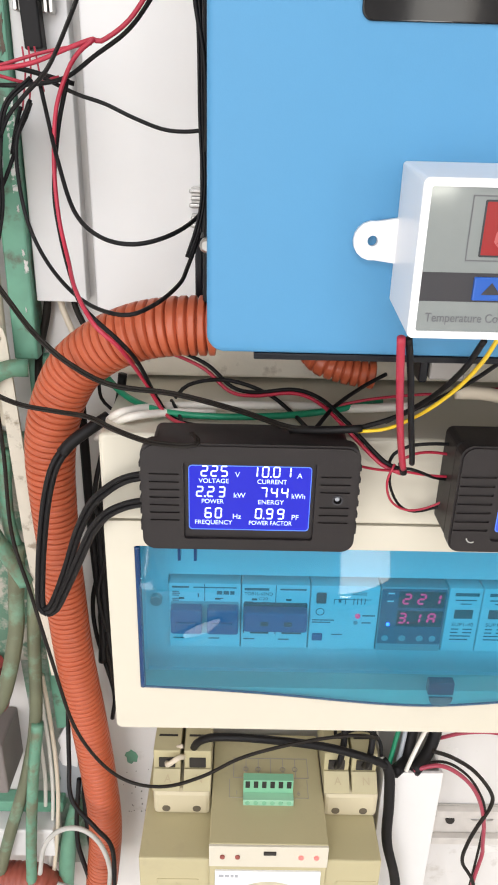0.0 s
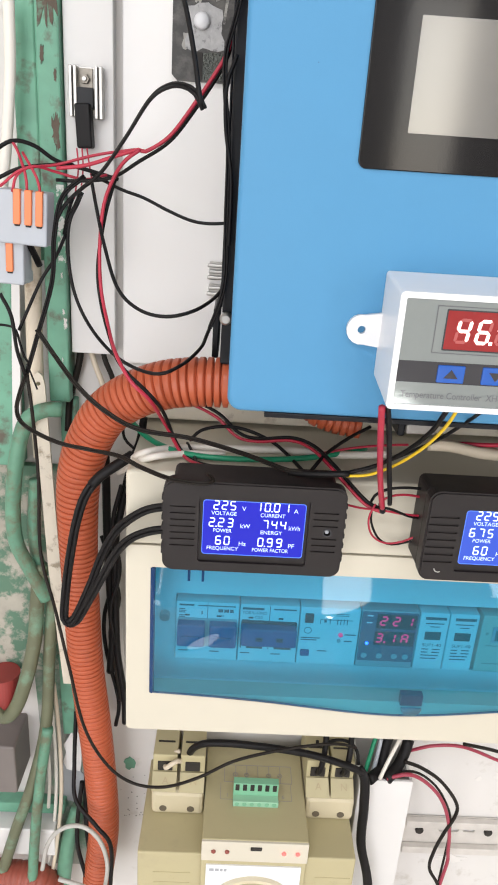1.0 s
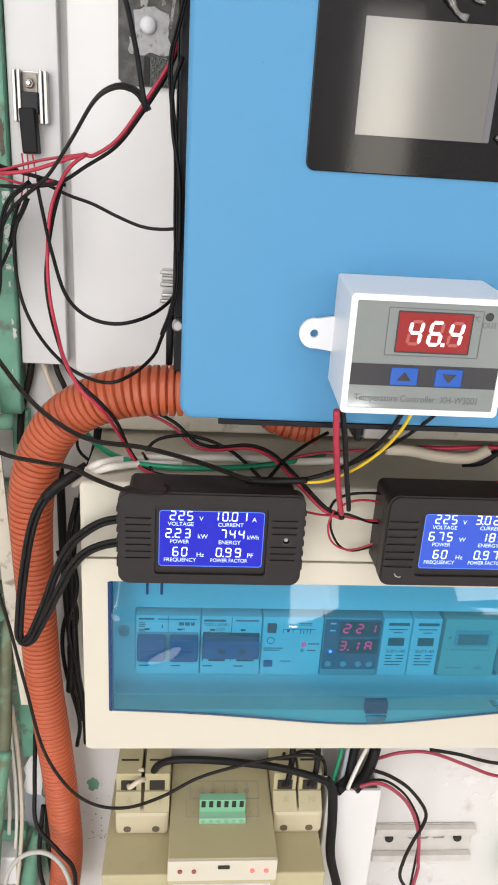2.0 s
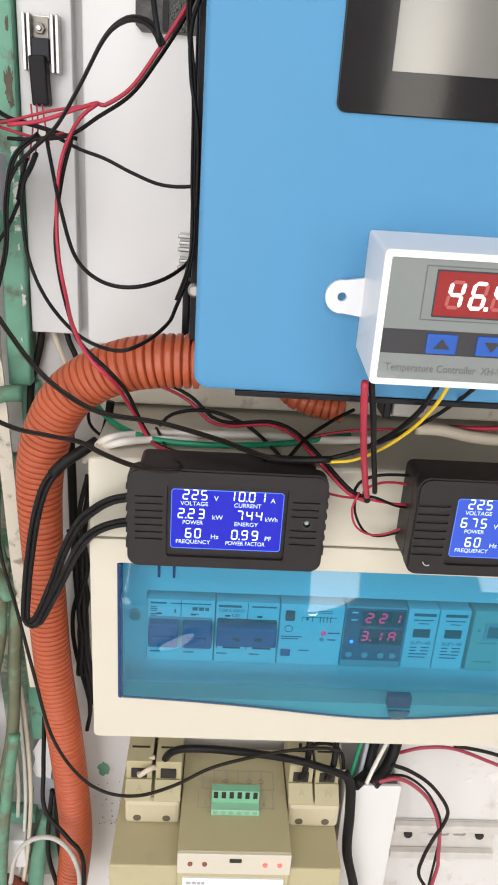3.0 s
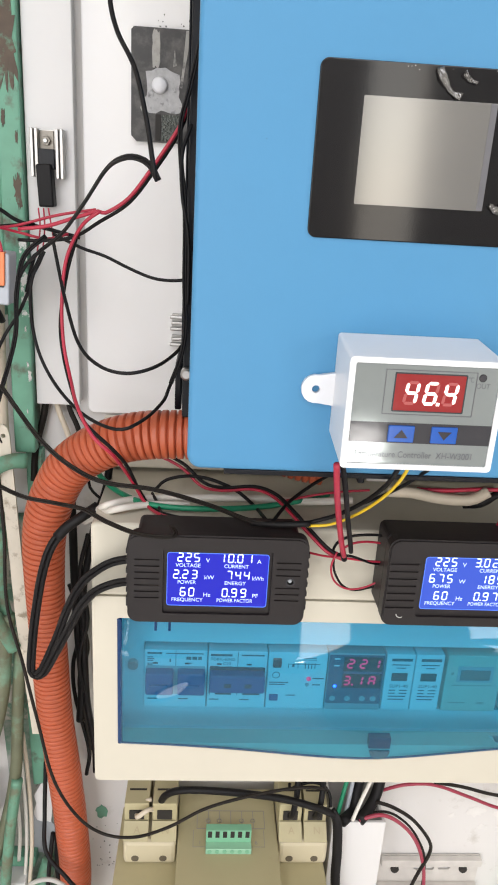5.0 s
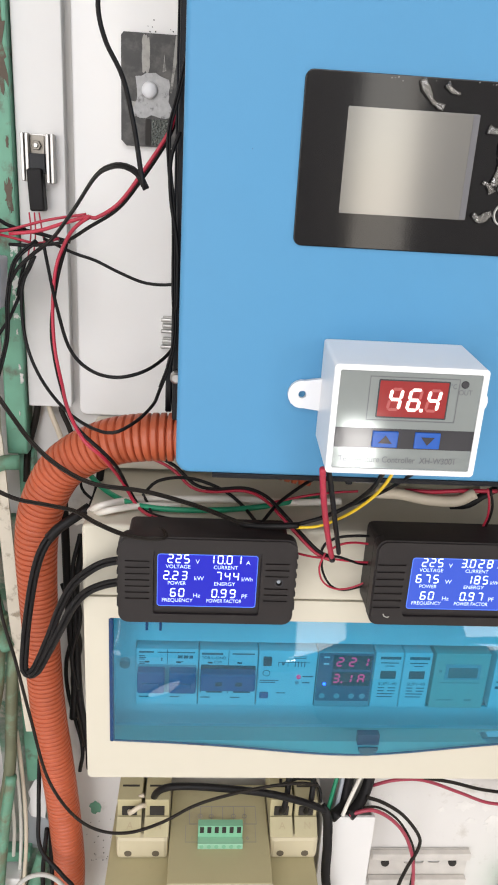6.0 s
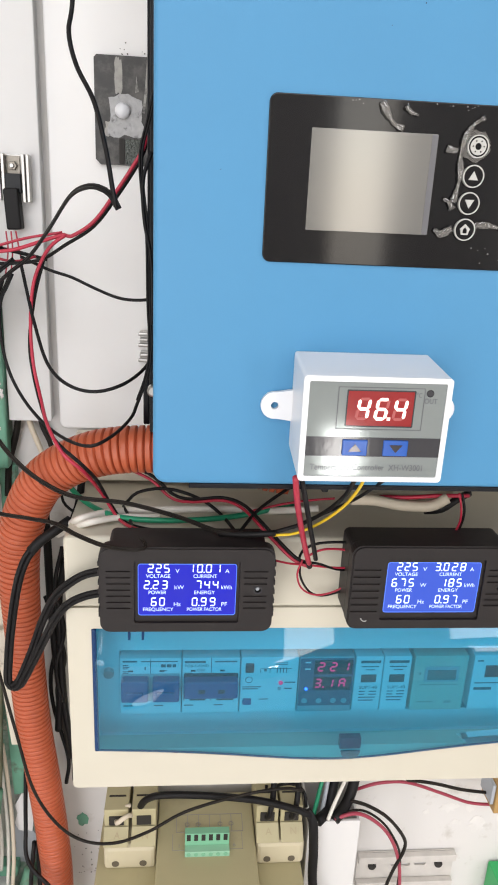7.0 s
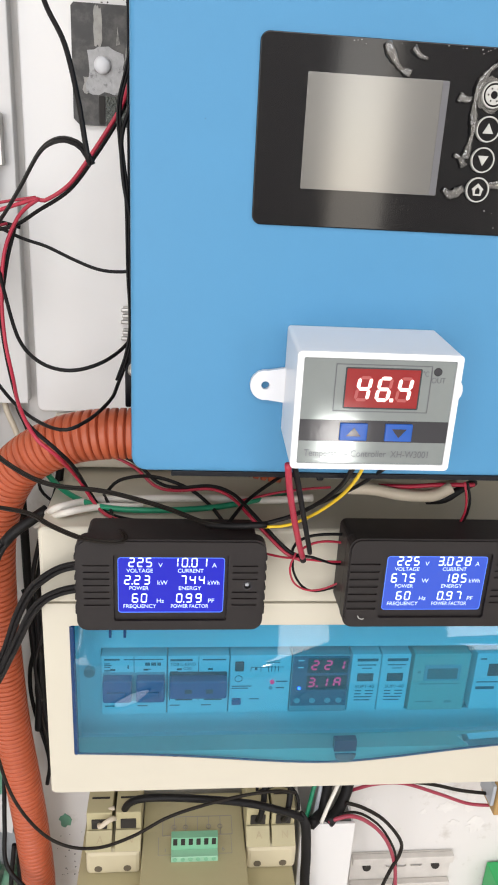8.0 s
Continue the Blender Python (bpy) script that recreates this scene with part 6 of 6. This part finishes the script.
# ---- beige rail-mounted power supply below the enclosure ----
def build_supply():
    p = thing("power_supply", "beige rail-mounted power supply with green terminal block", "power supply")
    part("rail_body", box(-0.0440, 0.1030, 0.0600, 0.1400, 0.930, 1.0578, 0.001), BEIGE, p, "beige main body")
    part("centre_body", slab(-0.0012, 0.0692, 0.930, 1.0752, 0.0570, 0.1400, r=0.0008, bev=0.0008), BEIGE, p, "beige raised centre")
    for xa, xb, tx in ((-0.0385, -0.0020, (-0.0302, -0.0108)), (0.0700, 0.1045, (0.0778, 0.0955))):
        # upright steps get a paler beige that holds the frontal light
        part("terminal_step", box(xa, xb, 0.0900, 0.1400, 1.0580, 1.0782, 0.0030), mat("lit_beige_abs", (0.54, 0.48, 0.33), 0.5), p, "terminal step in beige lightened for the frontal light")
        for k, x in enumerate(tx):
            h = (xb - xa) / 4 - 0.0006
            # flat brown oval painted as the shade inside a screw hole
            part("screw_hole_shade", slab(x - 0.0026, x + 0.0026, 1.0612, 1.0662, 0.0896, 0.0910, r=0.0024, bev=0.0001), mat("brown_hole_shade", (0.11, 0.09, 0.06), 0.7), p)
            wm = bmesh.new()
            v = [wm.verts.new(c) for c in ((x - h, 0.0905, 1.0784), (x + h, 0.0905, 1.0784), (x + h, 0.1000, 1.0868), (x - h, 0.1000, 1.0868), (x - h, 0.1010, 1.0784), (x + h, 0.1010, 1.0784))]
            for q in ((0, 1, 2, 3), (0, 4, 5, 1), (3, 2, 5, 4), (0, 3, 4), (1, 5, 2)):
                wm.faces.new([v[i] for i in q])
            part("ramp", wm, BEIGE, p)
            let = lettering("letter", "AN"[k], 0, 0, 0, 0.0048, mat("embossed_letter", (0.40, 0.33, 0.20), 0.6, bump=0), p)
            let.matrix_world = pose(x - 0.0015, 0.0940, 1.0818, -48, 0, 0)
            part("terminal_tower", box(x - h, x + h, 0.1012, 0.1400, 1.0784, 1.1010, 0.0006), BEIGE, p)
            # flat dark plate in place of the shade inside the wire entry
            part("wire_entry", slab(x - 0.0052, x + 0.0052, 1.0875, 1.0955, 0.1005, 0.1016, r=0.0006, bev=0.0001), DARK, p)
            part("top_slot", box(x - 0.006, x + 0.006, 0.113, 0.1145, 1.1008, 1.1013), DARK, p)
    part("front_strip", slab(-0.0014, 0.0694, 1.0575, 1.0748, 0.0555, 0.0572, r=0.0006, bev=0.0005), CREAM, p, "cream front strip")
    for x, lit in ((0.0066, False), (0.0156, False), (0.0533, True), (0.0624, True)):
        part("led", disc(x, 1.0665, 0.0015, 0.0544, 0.0556, 16), REDLED if lit else mat("unlit_led", (0.26, 0.06, 0.045), 0.4, bump=0), p, "red lit lamp" if lit else "unlit lamp")
    part("slide_switch", slab(0.0310, 0.0385, 1.0685, 1.0712, 0.0548, 0.0556, r=0.0004, bev=0.0001), DARK, p)
    part("label", slab(0.0022, 0.0660, 0.960, 1.0530, 0.0558, 0.0571, r=0.0006, bev=0.0002), WHITEABS, p, "white front label")
    for x, w in ((0.0045, 0.0030), (0.0083, 0.0026), (0.0117, 0.0018), (0.0143, 0.0018)):
        part("print_bar", bar(x, 1.0478, w, 0.0022, 0.0556), MODGREY, p)
    part("dial", pierced(circle(0.0350, 1.0130, 0.0310, 48), [circle(0.0350, 1.0130, 0.0285, 48)], 0.0525, 0.0558), mat("pale_dial_plastic", (0.66, 0.60, 0.44), 0.45), p, "pale round dial ring")
    knob = part("knob", disc(0.0350, 1.0130, 0.0283, 0.0535, 0.0558, 48), BEIGE, p, "beige turning knob")
    grip = slab(-0.0075, 0.0075, -0.0262, 0.0262, 0.0400, 0.0538, r=0.0060, bev=0.0022, seg=6)
    grip.transform(Matrix.Translation((0.0350, 0, 1.0130)) @ Matrix.Rotation(radians(-24), 4, "Y"))
    part("grip", grip, BEIGE, knob)
    for a, b in ((-0.0335, -0.0080), (0.0765, 0.1010)):
        part("embossed_frame", pierced(outline(a, b, 1.0300, 1.0398, 0.0006, 2), [outline(a + 0.0004, b - 0.0004, 1.0304, 1.0394, 0.0004, 2)], 0.0597, 0.0602), BEIGE, p)
        lettering("letter", "N", (a + b) / 2 - 0.0015, 1.0330, 0.0598, 0.0036, BEIGE, p)
    for text, x in (("1", 0.0134), ("6", 0.0528)):
        num = lettering("letter", text, 0, 0, 0, 0.0032, PALEINK, p)
        num.matrix_world = pose(x, 0.0910, 1.0755, -90, 0, 0)
    part("diagram_line", box(0.0096, 0.0600, 0.0890, 0.0893, 1.0750, 1.0754), PALEINK, p)
    for a, b in ((0.0096, 0.0100), (0.0596, 0.0600)):
        part("diagram_line", box(a, b, 0.0894, 0.1030, 1.0750, 1.0754), PALEINK, p)
    for x in (0.0120 + 0.0081 * k for k in (1, 2, 4, 5)):
        sy = pierced(circle(0, 0, 0.0018, 16), [circle(0, 0, 0.0014, 16)], -0.0002, 0.0002)
        sy.transform(Matrix.Translation((x, 0.1110, 1.0754)) @ Matrix.Rotation(radians(90), 4, "X"))
        part("diagram_symbol", sy, PALEINK, p)
    tb = part("terminal_block", slab(0.0185, 0.0498, 1.0753, 1.0902, 0.0890, 0.0945, r=0.0004, bev=0.0004), TERMINAL, p, "green six-way terminal block")
    part("screw_strip", slab(0.0185, 0.0500, 1.0753, 1.0800, 0.0832, 0.0889, r=0.0004, bev=0.0004), TERMPALE, tb, "pale green screw strip")
    for k in range(6):
        x = 0.0212 + 0.00518 * k
        part("slot", slab(x - 0.0014, x + 0.0014, 1.0842, 1.0895, 0.0886, 0.0900, r=0.0002, bev=0.0001), DARK, tb)
        part("screw", disc(x, 1.0778, 0.0015, 0.0827, 0.0837, 12, 0.0002), TERMINAL, tb)
    for x, w, ya, yb in ((0.0120, 0.0490, 0.1195, 0.1200), (0.0120, 0.0490, 0.1040, 0.1045)):
        part("diagram_line", box(x, x + w, ya, yb, 1.0750, 1.0754), PALEINK, p)
    for k in range(7):
        x = 0.0120 + 0.0081 * k
        part("diagram_line", box(x, x + 0.0005, 0.1046, 0.1194, 1.0750, 1.0754), PALEINK, p)


build_supply()
for x in (0.0778, 0.0955):
    cable("black_cable", "thick black lead entering the power supply terminal", BLACKWIRE, 0.0021, [(x + 0.004, 0.112, 1.140), (x + 0.003, 0.100, 1.115), (x + 0.001, 0.0955, 1.1015), (x, 0.0990, 1.0925), (x, 0.1065, 1.0900)])
cable("beige_cable", "short beige lead bent into the power supply terminal", BEIGEWIRE, 0.0017, [(-0.0180, 0.1060, 1.0910), (-0.0215, 0.0985, 1.0985), (-0.0255, 0.0965, 1.0975), (-0.0295, 0.0975, 1.0930), (-0.0302, 0.1060, 1.0900)])
dx = thing("cable_duct", "white plastic cable duct standing below the enclosure", "cable duct")
part("front", box(0.1085, 0.1468, 0.1000, 0.1025, 0.900, 1.0862, 0.0005), PVC, dx)
for a, b in ((0.1086, 0.1106), (0.1446, 0.1466)):
    part("side", box(a, b, 0.1027, WY - 0.0006, 0.900, 1.0858, 0.0004), PVC, dx)
RAIL = mat("dull_zinc", (0.62, 0.59, 0.55), 0.5, metal=0.2, vary=0.15, scale=120, bump=0.1)
rl = thing("mounting_rail", "zinc mounting rail screwed to the white wall", "mounting rail")
part("web", pierced([(0.1640, 0.9640), (0.2475, 0.9640), (0.2475, 0.9995), (0.1640, 0.9995)], [outline(0.1935, 0.2105, 0.9830, 0.9872, 0.002, 3), outline(0.2140, 0.2240, 0.9835, 0.9868, 0.0015, 3)], 0.1480, 0.1492), RAIL, rl)
for a, b in ((0.9640, 0.9710), (0.9925, 0.9995)):
    part("flange", box(0.1640, 0.2475, 0.1425, 0.1478, a, b, 0.0006), RAIL, rl)
for x in (0.1772, 0.2348):
    part("screw", disc(x, 0.9851, 0.0034, 0.1455, 0.1482, 16, 0.0008), DARK, rl, "dark screw head")
cn = thing("tan_connector", "tan cable connector hanging beside the rail", "connector")
part("body", slab(0.2470, 0.2620, 1.0760, 1.1010, 0.112, 0.135, r=0.001, bev=0.001), mat("tan_plastic", (0.42, 0.26, 0.09), 0.5), cn)
part("cap", slab(0.2440, 0.2468, 1.0830, 1.1015, 0.114, 0.133, r=0.001, bev=0.0008), CONNGREY, cn, "grey end cap")
cn.matrix_world = pose(0.0070, 0, 0)
gb = thing("green_terminal", "bright green terminal block low on the wall", "terminal block")
part("body", slab(0.2795, 0.313, 0.9480, 0.9850, 0.124, 0.148, r=0.001, bev=0.0008), mat("bright_green_plastic", (0.03, 0.42, 0.12), 0.4), gb)
gx = thing("clear_terminal_cover", "clear plastic terminal cover under the inverter", "terminal cover")
part("cover", slab(0.0945, 0.1100, 1.3620, 1.3885, 0.066, 0.086, r=0.001, bev=0.0012), mat("cloudy_plastic", (0.30, 0.28, 0.26), 0.15, spec=0.6), gx)
part("clamp", slab(0.0905, 0.0943, 1.3600, 1.3885, 0.068, 0.084, r=0.001, bev=0.0008), BLACKMETAL, gx)
for x, w in ((0.0640, 0.024), (0.1130, 0.030), (0.1500, 0.022), (0.1760, 0.026)):
    cg = thing("cable_gland", "black cable gland under the inverter", "cable gland", "cable glands")
    part("nut", box(x, x + w, 0.090, 0.122, 1.378, 1.3915, 0.002), BLACKMETAL, cg)
    part("sleeve", sweep([(x + w / 2, 0.106, 1.380), (x + w / 2, 0.108, 1.370), (x + w / 2 + 0.002, 0.112, 1.362)], 0.007, 14), BLACKWIRE, cg, smooth=True)

random.seed(33)
peeled = mat("bare_plaster", (0.71, 0.69, 0.66), 0.9, vary=0.12, scale=120, bump=0.5, bump_scale=300)
for cx, cz, w, h in ((0.2370, 1.0440, 0.010, 0.0055), (0.2180, 1.0400, 0.004, 0.004), (0.2560, 1.0500, 0.006, 0.012), (0.2640, 1.0250, 0.009, 0.010), (0.2450, 1.0280, 0.007, 0.004), (0.2100, 0.9500, 0.016, 0.006), (0.2300, 1.0760, 0.008, 0.004), (0.1720, 1.0480, 0.004, 0.009)):
    pts = [(cx + w * random.uniform(0.45, 1.1) * math.cos(a * 0.331), cz + h * random.uniform(0.45, 1.1) * math.sin(a * 0.331)) for a in range(19)]
    tagged(part("peeled_patch", pierced(pts, [], WY - 0.0003, WY - 0.0001), peeled), "patch of bare plaster where paint has peeled", "peeled patch", "peeled patches", kind="structure")

stained = mat("stained_wall_paint", (0.34, 0.35, 0.31), 0.8, vary=0.3, scale=60, bump=0.5, bump_scale=180, stain=(0.14, 0.24, 0.17), stain_scale=32, stain_at=(0.48, 0.60))
tagged(part("stained_wall", pierced([(-0.1330, 1.1345), (-0.1240, 1.1340), (-0.0960, 1.1345), (-0.0940, 1.0900), (-0.0925, 1.0400), (-0.0940, 0.9900), (-0.0900, 0.9300), (-0.1250, 0.9300), (-0.1330, 1.0000), (-0.1300, 1.0600)], [], WY - 0.0016, WY - 0.0004), stained), "dirty green-stained part of the wall", "wall patch", kind="structure")

# ---- strips and patches among the pipes ----
ct = thing("trim_strip", "pale grey plastic trim strip beside the enclosure", "trim strip")
part("strip", pierced([(-0.0765, 1.2300), (-0.0700, 1.2300), (-0.0655, 1.1100), (-0.0725, 1.1030)], [], 0.1385, 0.1455), PVC, ct)
part("lip", pierced([(-0.0700, 1.2300), (-0.0688, 1.2300), (-0.0643, 1.1110), (-0.0655, 1.1100)], [], 0.1345, 0.1455), PVC, ct)
random.seed(52)
for k in range(14):
    a, b, r = random.uniform(-0.026, -0.006), 1.5850 + abs(random.gauss(0, 0.0022)), random.uniform(0.0002, 0.0007)
    tagged(part("paint_speck", pierced(circle(a, b, r, 6), [], 0.1461, 0.1466), PLATEBLACK), "dark paint speck on the white wall", "paint spot", "paint specks", kind="structure")
ps = pierced([(-0.1165, 1.360), (-0.1153, 1.365), (-0.1128, 1.3672), (-0.1102, 1.365), (-0.1090, 1.360), (-0.1040, 1.235), (-0.0990, 1.140), (-0.1050, 1.140), (-0.1120, 1.235)], [circle(-0.1128, 1.3600, 0.0014, 12)], 0.1235, 0.1255)
tagged(part("painted_strip", ps, mat("cream_stained_paint", (0.62, 0.57, 0.47), 0.6, vary=0.15, scale=70, bump=0.3, bump_scale=200, stain=(0.30, 0.25, 0.18), stain_scale=90, stain_at=(0.55, 0.66))), "cream painted metal strip with a screw hole", "strip")
random.seed(21)
for cx, cz, w, h, m, lb in ((-0.1035, 1.060, 0.0085, 0.026, PVC, "white paint patch on the wall"), (-0.1060, 1.022, 0.012, 0.026, MODGREY, "grey patch on the wall")):
    pts = [(cx + w * random.uniform(0.6, 1.1) * math.cos(a * 0.393), cz + h * random.uniform(0.6, 1.1) * math.sin(a * 0.393)) for a in range(16)]
    tagged(part("wall_patch", pierced(pts, [], 0.1405 if m is PVC else 0.1470, WY - 0.0003), m), lb, "patch", kind="structure")
